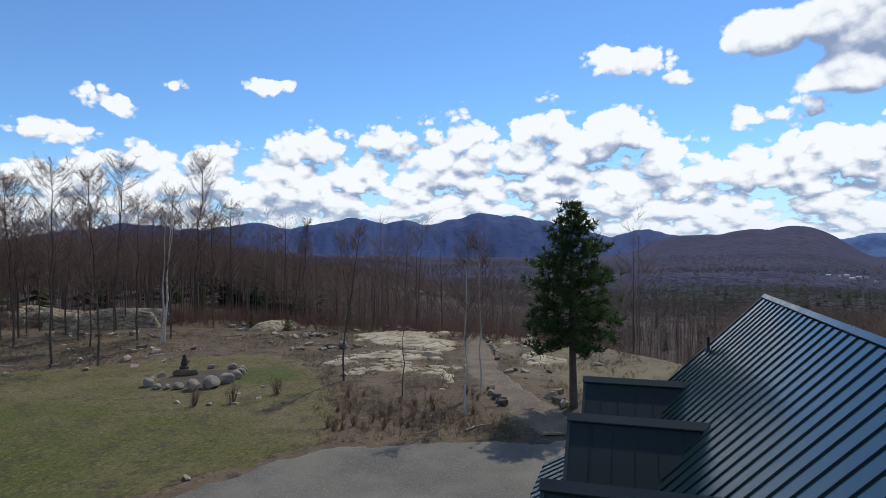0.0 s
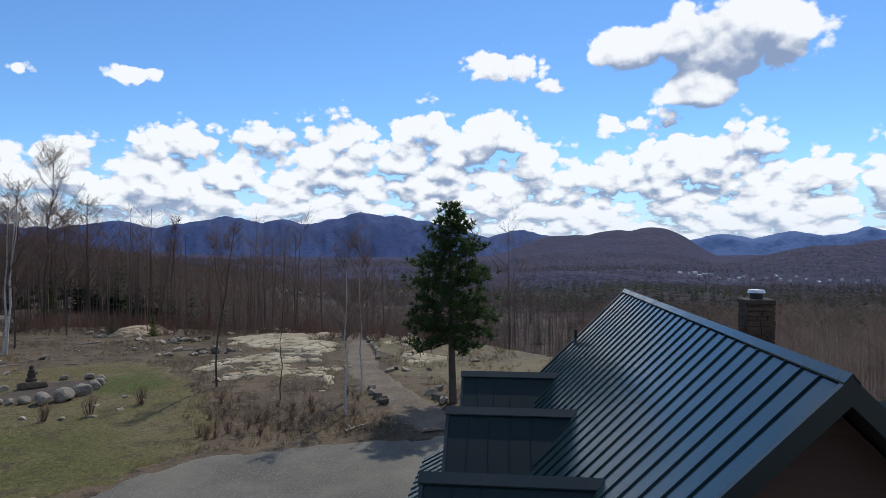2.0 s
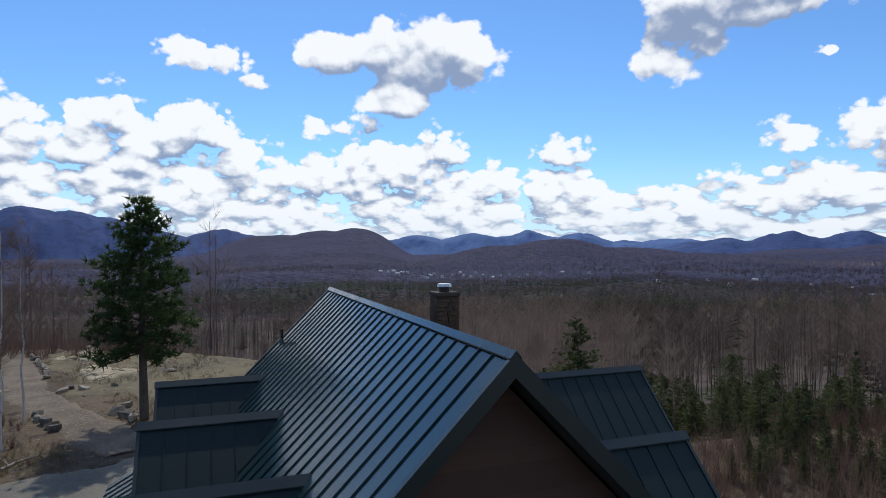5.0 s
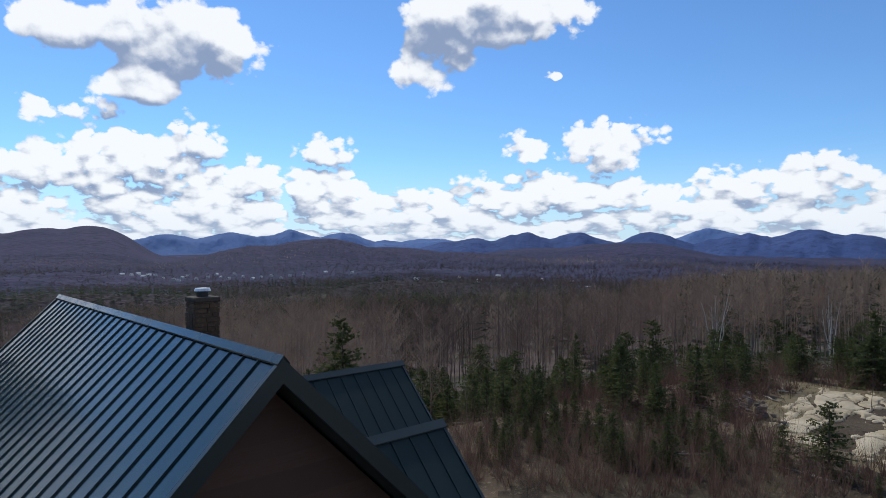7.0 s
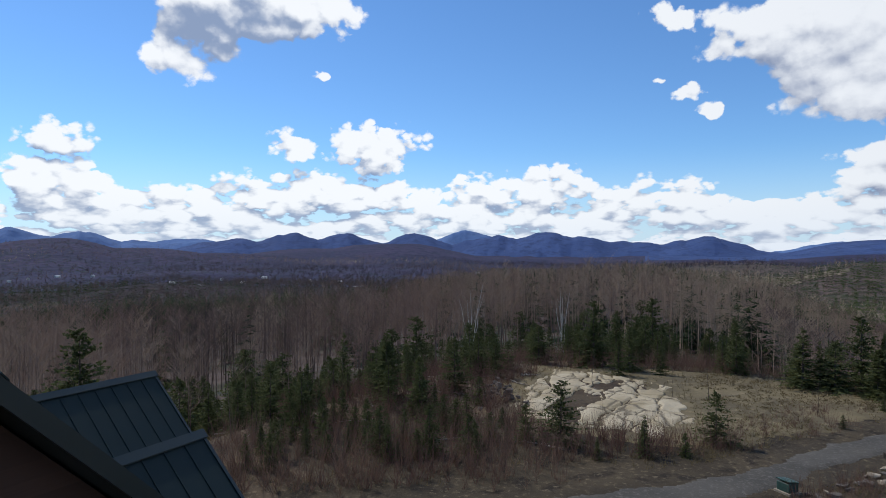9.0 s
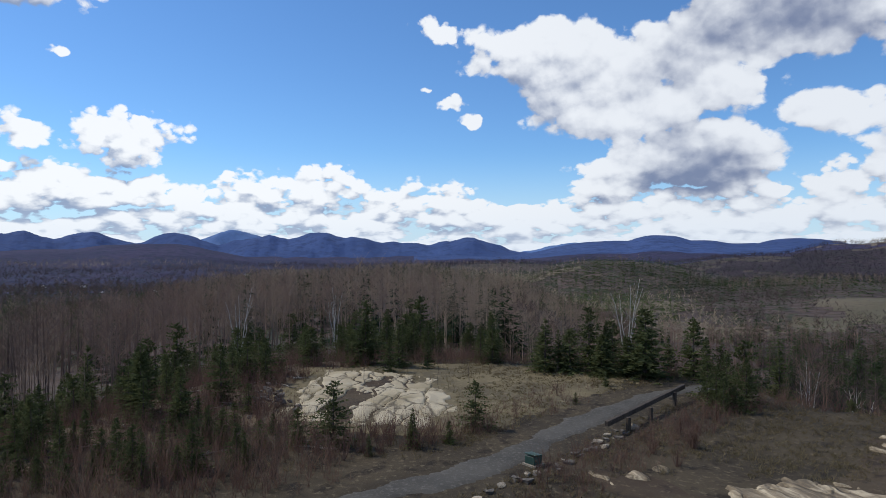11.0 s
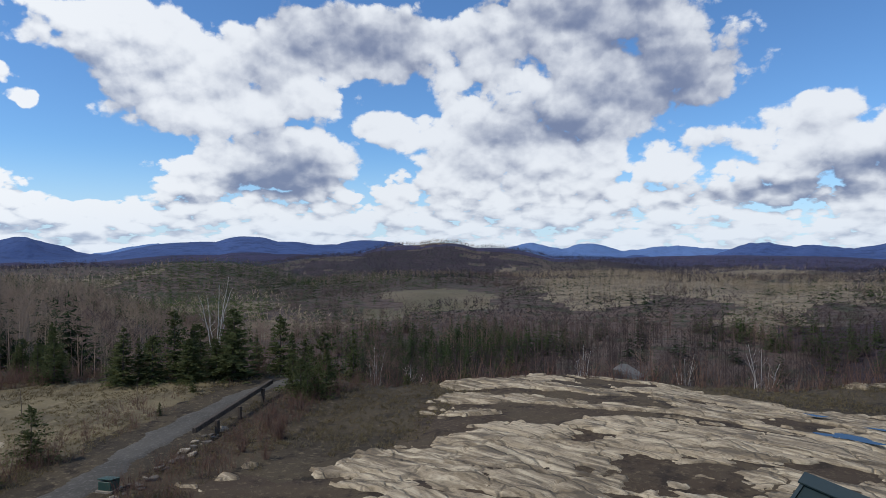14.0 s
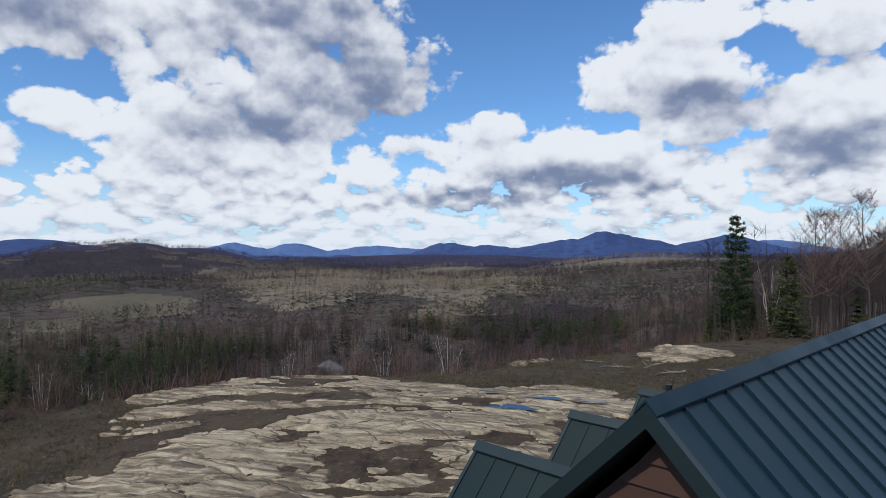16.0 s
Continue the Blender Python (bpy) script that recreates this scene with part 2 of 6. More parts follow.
def soil_material(name, a, b, c, d):
    """Open early-spring soil: matted straw, dark leaf litter and bare earth in patches of several sizes."""
    n = material(name, 0.95, 0.0, 0.15)
    fine = n.noise(n.where, 3.4, 6.0, 0.7)
    color = n.mix(n.ramp(n.noise(n.where, 0.18, 5.0, 0.62), 0.38, 0.62), a, b)
    color = n.mix(n.ramp(n.noise(n.where, 0.75, 5.0, 0.65), 0.52, 0.64), color, c)
    color = n.mix(n.ramp(fine, 0.52, 0.7), color, d)
    return put(n, color, None, fine, 0.6, 0.09)


M["dry_ground"] = soil_material("dry_ground", (0.125, 0.094, 0.06), (0.08, 0.06, 0.042), (0.046, 0.035, 0.027), (0.19, 0.15, 0.098))
M["rock_soil"] = soil_material("rock_soil", (0.055, 0.04, 0.028), (0.072, 0.055, 0.036), (0.03, 0.023, 0.018), (0.115, 0.09, 0.06))
M["heath"] = soil_material("heath", (0.066, 0.052, 0.034), (0.042, 0.034, 0.024), (0.026, 0.021, 0.016), (0.13, 0.106, 0.07))


def lawn_material():
    """Thin spring lawn: green where it has come on, olive and straw elsewhere, bare spots between."""
    n = material("lawn", 0.95, 0.0, 0.15)
    away = n.vec("LENGTH", n.vec("MULTIPLY", n.vec("SUBTRACT", n.where, (-25.0, 24.0, 0.0)), (1.0, 1.0, 0.0)))
    mottle = n.noise(n.where, 0.16, 5.0, 0.6)
    fine = n.noise(n.where, 5.0, 6.0, 0.75)
    come_on = n.ramp(n.math("ADD", away, n.math("MULTIPLY", mottle, 40.0)), 24.0, 46.0, 1.0, 0.0)
    color = n.mix(n.ramp(mottle, 0.35, 0.65), (0.118, 0.1, 0.044), (0.145, 0.118, 0.066))
    color = n.mix(come_on, color, (0.074, 0.084, 0.02))
    bed = n.vec("LENGTH", n.vec("MULTIPLY", n.vec("SUBTRACT", n.where, (-11.4, 46.0, 0.0)), (0.9, 0.5, 0.0)))
    color = n.mix(n.ramp(n.math("ADD", bed, n.math("MULTIPLY", mottle, 3.0)), 2.6, 4.2, 0.9, 0.0), color, (0.062, 0.086, 0.02))
    color = n.mix(n.ramp(n.noise(n.where, 0.7, 5.0, 0.65), 0.5, 0.64, 0.0, 0.85), color, (0.07, 0.058, 0.034))
    color = n.mix(n.ramp(fine, 0.5, 0.7, 0.0, 0.8), color, (0.2, 0.165, 0.072))
    color = n.mix(n.ramp(fine, 0.36, 0.48, 0.8, 0.0), color, (0.045, 0.042, 0.02))
    return put(n, color, None, fine, 0.9, 0.08)


M["lawn"] = lawn_material()
M["meadow"] = blotchy("meadow", (0.15, 0.12, 0.066), (0.095, 0.077, 0.045), (0.2, 0.163, 0.095), 0.25, 1.6, depth=0.08)
M["gravel"] = blotchy("gravel", (0.15, 0.137, 0.11), (0.1, 0.092, 0.076), (0.2, 0.185, 0.152), 0.25, 11.0, bump=0.6, depth=0.02)
M["road_gravel"] = blotchy("road_gravel", (0.08, 0.074, 0.064), (0.056, 0.052, 0.045), (0.12, 0.112, 0.096), 0.35, 6.0, bump=0.7, depth=0.04)
M["path_dirt"] = blotchy("path_dirt", (0.16, 0.125, 0.088), (0.1, 0.078, 0.056), (0.23, 0.19, 0.145), 0.4, 6.0, depth=0.03)
M["bed_soil"] = blotchy("bed_soil", (0.05, 0.04, 0.032), (0.08, 0.062, 0.046), (0.12, 0.1, 0.075), 0.8, 6.0, depth=0.04)
M["marsh"] = blotchy("marsh", (0.125, 0.1, 0.064), (0.09, 0.08, 0.048), (0.065, 0.053, 0.038), 0.012, 0.2, depth=0.2)


def rock_material():
    n = material("bedrock", 0.85, 0.0, 0.2)
    beds = n.vec("MULTIPLY", n.where, (0.35, 1.9, 2.4))
    stain = n.noise(n.where, 0.22, 5.0, 0.6)
    streak = n.noise(beds, 0.9, 7.0, 0.68, 0.6)
    fine = n.noise(n.where, 4.0, 7.0, 0.72)
    color = n.mix(n.ramp(stain, 0.36, 0.64), (0.19, 0.148, 0.096), (0.31, 0.25, 0.168))
    color = n.mix(n.ramp(streak, 0.46, 0.64), color, (0.47, 0.395, 0.275))
    color = n.mix(n.ramp(streak, 0.39, 0.48, 0.85, 0.0), color, (0.10, 0.082, 0.06))
    color = n.mix(n.ramp(fine, 0.5, 0.7, 0.0, 0.75), color, (0.11, 0.092, 0.068))
    bent = n.vec("MULTIPLY_ADD", n.noise(n.where, 0.5, 4.0, 0.6, out="Color"), (1.2, 1.2, 0.0), n.vec("MULTIPLY", n.where, (0.45, 1.3, 0.2)))
    joint = n.voronoi(bent, 0.6, feature="DISTANCE_TO_EDGE")
    color = n.mix(n.ramp(joint, 0.0, 0.03, 0.6, 0.0), color, (0.075, 0.06, 0.043))
    height = n.math("ADD", n.math("ADD", n.math("MULTIPLY", fine, 0.5), streak), n.ramp(joint, 0.0, 0.05))
    return put(n, color, None, height, 0.8, 0.08)


M["bedrock"] = rock_material()


def pale_rock_material():
    """Clean glacier-worn rock, split by joints."""
    n = material("pale_rock", 0.85, 0.0, 0.2)
    fine = n.noise(n.where, 3.0, 7.0, 0.7)
    bent = n.vec("MULTIPLY_ADD", n.noise(n.where, 0.6, 4.0, 0.6, out="Color"), (1.6, 1.6, 0.0), n.vec("MULTIPLY", n.where, (0.7, 1.2, 0.2)))
    joint = n.voronoi(bent, 0.55, feature="DISTANCE_TO_EDGE")
    color = n.mix(n.ramp(n.noise(n.where, 0.3, 5.0, 0.6), 0.36, 0.64), (0.3, 0.25, 0.16), (0.43, 0.37, 0.26))
    color = n.mix(n.ramp(fine, 0.54, 0.74, 0.0, 0.6), color, (0.2, 0.165, 0.12))
    color = n.mix(n.ramp(joint, 0.0, 0.05, 0.8, 0.0), color, (0.1, 0.082, 0.058))
    return put(n, color, None, n.math("ADD", n.math("MULTIPLY", fine, 0.3), n.ramp(joint, 0.0, 0.07)), 0.8, 0.08)


M["pale_rock"] = pale_rock_material()
M["stone"] = blotchy("stone", (0.29, 0.255, 0.2), (0.18, 0.155, 0.12), (0.4, 0.36, 0.29), 1.2, 9.0, depth=0.02, where=False)
M["grey_stone"] = blotchy("grey_stone", (0.13, 0.125, 0.118), (0.095, 0.09, 0.085), (0.18, 0.172, 0.16), 1.5, 9.0, depth=0.02, where=False)
M["dark_stone"] = blotchy("dark_stone", (0.13, 0.115, 0.1), (0.085, 0.075, 0.065), (0.2, 0.18, 0.155), 2.0, 12.0, depth=0.02, where=False)
M["statue_stone"] = blotchy("statue_stone", (0.06, 0.049, 0.04), (0.042, 0.035, 0.029), (0.09, 0.076, 0.06), 2.0, 12.0, depth=0.02, where=False)
M["rubble"] = blotchy("rubble", (0.34, 0.29, 0.22), (0.2, 0.165, 0.12), (0.44, 0.385, 0.3), 0.8, 6.0, depth=0.03)


def roof_material(name, a, b, rough, spec=0.5, coat=0.15):
    n = material(name, rough, 0.0, spec)
    n.bsdf.inputs["Coat Weight"].default_value = coat
    n.bsdf.inputs["Coat Roughness"].default_value = 0.1
    wash = n.noise(n.vec("MULTIPLY", n.place, (1.0, 0.22, 0.22)), 1.6, 5.0, 0.6)
    own = n.add("ShaderNodeObjectInfo").outputs["Random"]
    color = n.mix(wash, a, b)
    color = n.mix(n.math("MULTIPLY", own, 0.25), color, b)
    dull = n.ramp(n.noise(n.vec("MULTIPLY", n.place, (1.0, 0.3, 0.3)), 0.9, 4.0, 0.6), 0.3, 0.7, rough - 0.07, rough + 0.1)
    wave = n.noise(n.vec("MULTIPLY", n.place, (1.3, 0.5, 0.5)), 1.4, 2.0, 0.5)
    return put(n, color, dull, wave, 0.12, 0.02)


M["roof_metal"] = roof_material("roof_metal", (0.008, 0.021, 0.024), (0.011, 0.029, 0.032), 0.22)
M["roof_matte"] = roof_material("roof_matte", (0.007, 0.022, 0.031), (0.01, 0.029, 0.041), 0.48, 0.22, 0.03)
M["dormer_metal"] = roof_material("dormer_metal", (0.008, 0.019, 0.02), (0.011, 0.025, 0.026), 0.5, 0.25, 0.0)
M["trim_metal"] = roof_material("trim_metal", (0.009, 0.02, 0.021), (0.013, 0.027, 0.028), 0.4)


def siding_material():
    n = material("siding", 0.65, 0.0, 0.35)
    own = n.add("ShaderNodeObjectInfo").outputs["Random"]
    grain = n.noise(n.vec("MULTIPLY", n.place, (40.0, 1.2, 60.0)), 1.0, 5.0, 0.6)
    color = n.mix(own, (0.058, 0.029, 0.019), (0.078, 0.039, 0.026))
    color = n.mix(n.ramp(grain, 0.5, 0.8), color, (0.06, 0.026, 0.016))
    return put(n, color, None, grain, 0.25, 0.004)


M["siding"] = siding_material()
M["soffit"] = blotchy("soffit", (0.028, 0.035, 0.03), (0.04, 0.045, 0.04), (0.05, 0.055, 0.05), 1.0, 12.0, rough=0.6, depth=0.004, where=False)
M["chimney_stone"] = blotchy("chimney_stone", (0.1, 0.062, 0.04), (0.062, 0.04, 0.028), (0.15, 0.105, 0.072), 4.0, 18.0, depth=0.02, where=False)
M["mortar"] = blotchy("mortar", (0.075, 0.06, 0.048), (0.055, 0.045, 0.037), (0.1, 0.082, 0.066), 4.0, 25.0, depth=0.01, where=False)
M["steel"] = put(material("steel", 0.35, 1.0), (0.55, 0.56, 0.57))
M["black_metal"] = put(material("black_metal", 0.5, 0.3), (0.02, 0.02, 0.02))
M["green_paint"] = blotchy("green_paint", (0.035, 0.075, 0.06), (0.028, 0.06, 0.05), (0.05, 0.09, 0.075), 2.0, 20.0, rough=0.5, depth=0.003, where=False)
M["old_timber"] = blotchy("old_timber", (0.07, 0.055, 0.042), (0.045, 0.036, 0.03), (0.12, 0.1, 0.08), 1.5, 14.0, depth=0.02, where=False)
M["bare_wood"] = tree_material("bare_wood", (0.044, 0.035, 0.034), (0.31, 0.24, 0.175), (0.085, 0.056, 0.047), mid=(0.2, 0.133, 0.105), own=0.3, crown=0.5)
M["far_bare"] = tree_material("far_bare", (0.05, 0.04, 0.042), (0.37, 0.305, 0.215), (0.1, 0.078, 0.068), mid=(0.105, 0.076, 0.066), own=0.3, crown=0.75)
# trees beyond 1000 m: haze put into the colour as a bluish tint
M["hazy_bare"] = tree_material("hazy_bare", (0.036, 0.034, 0.05), (0.29, 0.245, 0.19), (0.07, 0.058, 0.07), mid=(0.082, 0.064, 0.074), own=0.25, crown=0.8)
M["hazy_needles"] = tree_material("hazy_needles", (0.022, 0.034, 0.034), (0.07, 0.095, 0.05), (0.03, 0.042, 0.04))
M["needles"] = tree_material("needles", (0.02, 0.035, 0.016), (0.085, 0.118, 0.036), (0.022, 0.036, 0.016))
M["spruce_needles"] = tree_material("spruce_needles", (0.082, 0.098, 0.04), (0.135, 0.148, 0.06), (0.055, 0.068, 0.03))
M["pine_needles"] = tree_material("pine_needles", (0.04, 0.072, 0.028), (0.058, 0.095, 0.034), (0.078, 0.108, 0.042))
M["bark"] = blotchy("bark", (0.1, 0.08, 0.065), (0.06, 0.048, 0.04), (0.15, 0.125, 0.1), 3.0, 18.0, depth=0.02, where=False)
M["dry_grass"] = tree_material("dry_grass", (0.16, 0.125, 0.068), (0.22, 0.18, 0.1), (0.1, 0.078, 0.046))
M["green_grass"] = tree_material("green_grass", (0.09, 0.096, 0.032), (0.14, 0.122, 0.05), (0.12, 0.108, 0.048))
M["brush"] = tree_material("brush", (0.115, 0.062, 0.049), (0.19, 0.123, 0.087), (0.09, 0.055, 0.045), crown=0.4)


def birch_material():
    n = material("birch_bark", 0.6, 0.0, 0.3)
    bands = n.noise(n.vec("MULTIPLY", n.place, (1.5, 1.5, 9.0)), 1.6, 4.0, 0.6)
    return put(n, n.mix(n.ramp(bands, 0.6, 0.68), (0.46, 0.43, 0.39), (0.06, 0.05, 0.045)), None, bands, 0.2, 0.01)


M["birch_bark"] = birch_material()


def woods_floor(name, a, b, c, big, small):
    """Wooded slopes so far off that crowns show as grain."""
    n = material(name, 0.95, 0.0, 0.1)
    patch = n.ramp(n.noise(n.where, big, 5.0, 0.6), 0.38, 0.62)
    crowns = n.voronoi(n.where, small)
    color = n.mix(patch, a, b)
    color = n.mix(n.ramp(n.noise(n.where, small * 0.5, 4.0, 0.7), 0.48, 0.62), color, c)
    return put(n, color, None, n.math("MULTIPLY", crowns, -1.0), 0.6, 4.0)


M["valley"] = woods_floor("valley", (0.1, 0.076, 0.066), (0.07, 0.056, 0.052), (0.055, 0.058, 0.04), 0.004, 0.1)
# woodland floor with sun, then with cloud shade, put into the colour
M["sunlit_pale_woods"] = woods_floor("sunlit_pale_woods", (0.2, 0.168, 0.12), (0.155, 0.128, 0.094), (0.12, 0.098, 0.075), 0.01, 0.16)
M["shaded_dark_woods"] = woods_floor("shaded_dark_woods", (0.05, 0.038, 0.046), (0.037, 0.03, 0.037), (0.03, 0.031, 0.028), 0.006, 0.12)
# brown wooded hills with violet-blue haze put into the colour
M["hazy_hill"] = woods_floor("hazy_hill", (0.05, 0.044, 0.084), (0.036, 0.036, 0.072), (0.028, 0.034, 0.06), 0.003, 0.05)
# mountains: blue haze put into the colour, paler for the range behind
M["hazy_blue_hill"] = woods_floor("hazy_blue_hill", (0.05, 0.084, 0.2), (0.041, 0.07, 0.17), (0.035, 0.058, 0.14), 0.0015, 0.03)
M["hazy_pale_hill"] = woods_floor("hazy_pale_hill", (0.1, 0.17, 0.34), (0.09, 0.155, 0.31), (0.085, 0.14, 0.28), 0.0015, 0.03)

# water that stands on the rock
n = material("pool_water", 0.04, 0.0, 0.5)
M["pool_water"] = put(n, (0.02, 0.025, 0.03), None, n.noise(n.where, 4.0, 2.0), 0.03, 0.01)


# ------------------------------------------------------------------ mesh helpers
def link_mesh(name, verts, faces, mat, parent=None, label="", smooth=False):
    mesh = bpy.data.meshes.new(name)
    mesh.from_pydata([tuple(v) for v in verts], [], [tuple(f) for f in faces])
    mesh.materials.append(mat)
    if smooth:
        mesh.shade_smooth()
    ob = new(name, mesh)
    if parent:
        ob.parent = parent
    if label:
        tagged(ob, label)
    return ob


def fast_mesh(name, verts, faces, mat, tone=None, smooth=False):
    """One mesh from large arrays of vertices and triangles or quads, with a tone for each vertex."""
    verts, faces = np.asarray(verts, np.float32), np.asarray(faces, np.int32)
    mesh = bpy.data.meshes.new(name)
    count, size = faces.shape
    mesh.vertices.add(len(verts))
    mesh.vertices.foreach_set("co", verts.ravel())
    mesh.loops.add(count * size)
    mesh.loops.foreach_set("vertex_index", faces.ravel())
    mesh.polygons.add(count)
    mesh.polygons.foreach_set("loop_start", np.arange(0, count * size, size, dtype=np.int32))
    mesh.update(calc_edges=True)
    if tone is not None:
        mesh.attributes.new("tone", "FLOAT", "POINT").data.foreach_set("value", np.asarray(tone, np.float32))
    mesh.materials.append(mat)
    if smooth:
        mesh.shade_smooth()
    return mesh


def part(name, bm, mat, parent, label=""):
    mesh = bpy.data.meshes.new(name)
    bm.to_mesh(mesh)
    bm.free()
    mesh.materials.append(mat)
    ob = new(name, mesh)
    ob.parent = parent
    if label:
        tagged(ob, label)
    return ob


def box(x0, y0, z0, x1, y1, z1, bevel=0.0):
    bm = bmesh.new()
    bmesh.ops.create_cube(bm, size=1.0, matrix=Matrix.Translation(((x0 + x1) / 2, (y0 + y1) / 2, (z0 + z1) / 2))
                          @ Matrix.Diagonal((x1 - x0, y1 - y0, z1 - z0, 1)))
    if bevel:
        bmesh.ops.bevel(bm, geom=bm.edges[:], offset=bevel, segments=1, affect="EDGES")
    return bm


def prism(points, depth):
    """A flat outline given a thickness along the vector depth."""
    bm = bmesh.new()
    low = [bm.verts.new(p) for p in points]
    high = [bm.verts.new(Vector(p) + Vector(depth)) for p in points]
    bm.faces.new(low)
    bm.faces.new(high[::-1])
    for i in range(len(points)):
        j = (i + 1) % len(points)
        bm.faces.new((low[i], high[i], high[j], low[j]))
    bmesh.ops.recalc_face_normals(bm, faces=bm.faces[:])
    return bm


def tube(points, radii, sides=6):
    """Vertices and quads of a tapering tube along points."""
    verts, faces = [], []
    for i, (p, r) in enumerate(zip(points, radii)):
        d = (Vector(points[min(i + 1, len(points) - 1)]) - Vector(points[max(i - 1, 0)])).normalized()
        side = d.orthogonal().normalized()
        other = d.cross(side)
        for k in range(sides):
            a = 2 * math.pi * k / sides
            verts.append(Vector(p) + r * (math.cos(a) * side + math.sin(a) * other))
        if i:
            o = (i - 1) * sides
            faces += [(o + k, o + (k + 1) % sides, o + sides + (k + 1) % sides, o + sides + k) for k in range(sides)]
    return verts, faces


def rod(a, b, r0, r1=None, sides=10):
    verts, faces = tube([Vector(a), Vector(b)], [r0, r0 if r1 is None else r1], sides)
    bm = bmesh.new()
    vs = [bm.verts.new(v) for v in verts]
    for f in faces:
        bm.faces.new([vs[i] for i in f])
    bm.faces.new(vs[:sides][::-1])
    bm.faces.new(vs[-sides:])
    return bm


# ------------------------------------------------------------------ the lie of the land
def value_noise(x, y, seed=0):
    """Smooth noise from -1 to 1 on arrays, about one bump per unit."""
    xi, yi = np.floor(x).astype(np.int64), np.floor(y).astype(np.int64)
    fx, fy = x - xi, y - yi
    fx, fy = fx * fx * (3 - 2 * fx), fy * fy * (3 - 2 * fy)

    def corner(i, j):
        k = (i * 374761393 + j * 668265263 + seed * 974634777) & 0xFFFFFFFF
        k = ((k ^ (k >> 13)) * 1274126177) & 0xFFFFFFFF
        return ((k ^ (k >> 16)) & 0xFFFF) / 32767.5 - 1

    return ((corner(xi, yi) * (1 - fx) + corner(xi + 1, yi) * fx) * (1 - fy)
            + (corner(xi, yi + 1) * (1 - fx) + corner(xi + 1, yi + 1) * fx) * fy)


def fbm(x, y, scale, octaves=4, gain=0.5, seed=0):
    total, amp = 0, 1.0
    for k in range(octaves):
        total = total + amp * value_noise(np.asarray(x) * scale * 2**k + 17.3 * k, np.asarray(y) * scale * 2**k - 9.1 * k, seed + k)
        amp *= gain
    return total


def step(v, lo, hi):
    t = np.clip((v - lo) / (hi - lo), 0, 1)
    return t * t * (3 - 2 * t)


EDGE_AZ = [-90, -40, -20, -15, -8, 0, 15, 24, 38, 58, 75, 90, 105, 120, 135, 150, 168, 182, 200, 270]
EDGE_R = [90, 95, 86, 82, 77, 72, 62, 52, 40, 30, 40, 52, 52, 50, 42, 46, 46, 58, 80, 90]
DROP = [5, 5, 5, 9, 22, 38, 46, 46, 46, 46, 46, 46, 46, 46, 46, 46, 46, 40, 10, 5]
# wooded shelf before the valley: how much of it there is, and where it ends
SHELF_AZ = [22, 40, 60, 75, 86, 100, 108, 122]
SHELF = [0.0, 0.9, 1.0, 1.0, 1.0, 1.0, 0.85, 0.0]
SHELF_LOW = [30, 26, 24, 22, 16, 14, 15, 20]
SHELF_END = [180, 190, 210, 250, 350, 370, 330, 300]
# hills: azimuth, elevation of the top, half width in degrees, distance, half depth
NEAR_HILLS = [(118, -1.3, 7, 1150, 380), (108, -1.7, 8, 1300, 400), (139.3, 0.42, 4.2, 2100, 500), (136.5, 0.15, 5.5, 2100, 500), (143, -0.1, 6, 2100, 500), (131, -0.8, 7, 1900, 500), (150, -1.1, 7, 2100, 500),
              (31.3, 1.52, 3.6, 3300, 900), (28.2, 1.34, 4.2, 3300, 900), (24.6, 1.02, 5.0, 3300, 900), (49.6, 0.62, 5.5, 2500, 600), (46, 0.1, 6, 2500, 600), (55, -0.1, 7, 2500, 600), (62, -0.6, 7, 2500, 600),
              (76.9, 0.25, 6.5, 2900, 600), (71, -0.2, 7, 2900, 600), (121.9, 0.9, 3.6, 3700, 700), (118, 0.45, 6, 3700, 700), (125, 0.5, 4, 3700, 700), (132.7, 0.6, 4.5, 3700, 700), (128, 0.25, 6, 3700, 700),
              (188, -0.9, 12, 1300, 400), (208, 2.2, 10.5, 520, 330), (165, -0.75, 12, 2600, 500)]
FAR_HILLS = [(-15.2, 2.15, 3.5), (-6.6, 2.6, 3.6), (-1.2, 2.35, 3.8), (5.2, 3.0, 3.4), (8.3, 2.75, 3.2), (10.6, 2.4, 3.0), (20.0, 1.35, 3.8),
             (-24, 1.9, 6), (15, 1.0, 6), (68.5, 1.22, 2.4), (73.0, 1.25, 2.6), (79.3, 1.1, 2.6), (64, 0.7, 5), (91.6, 1.3, 3.0), (94.6, 0.95, 2.6), (104.6, 0.83, 3.0),
             (98, 0.4, 6), (87, 0.9, 4), (166.7, 0.4, 2.6), (178, 0.72, 4.2), (180, 1.2, 2.3), (181.6, 1.0, 3.2), (184, 0.5, 3.4), (190.5, 0.9, 3.4), (170, 0.0, 9)]
PALE_HILLS = [(42, 1.15, 3.5), (47.2, 1.35, 3.4), (51.5, 1.1, 4), (59, 0.75, 5), (55.5, 0.6, 6), (37, 0.95, 4), (84.5, 1.4, 2.8), (147.4, 0.3, 3.4), (152.6, 0.3, 3.2), (160, 0.12, 9),
              (115, 0.25, 5), (193, 0.45, 6)]


def azimuth(x, y):
    return (np.degrees(np.arctan2(x, y)) + 90) % 360 - 90


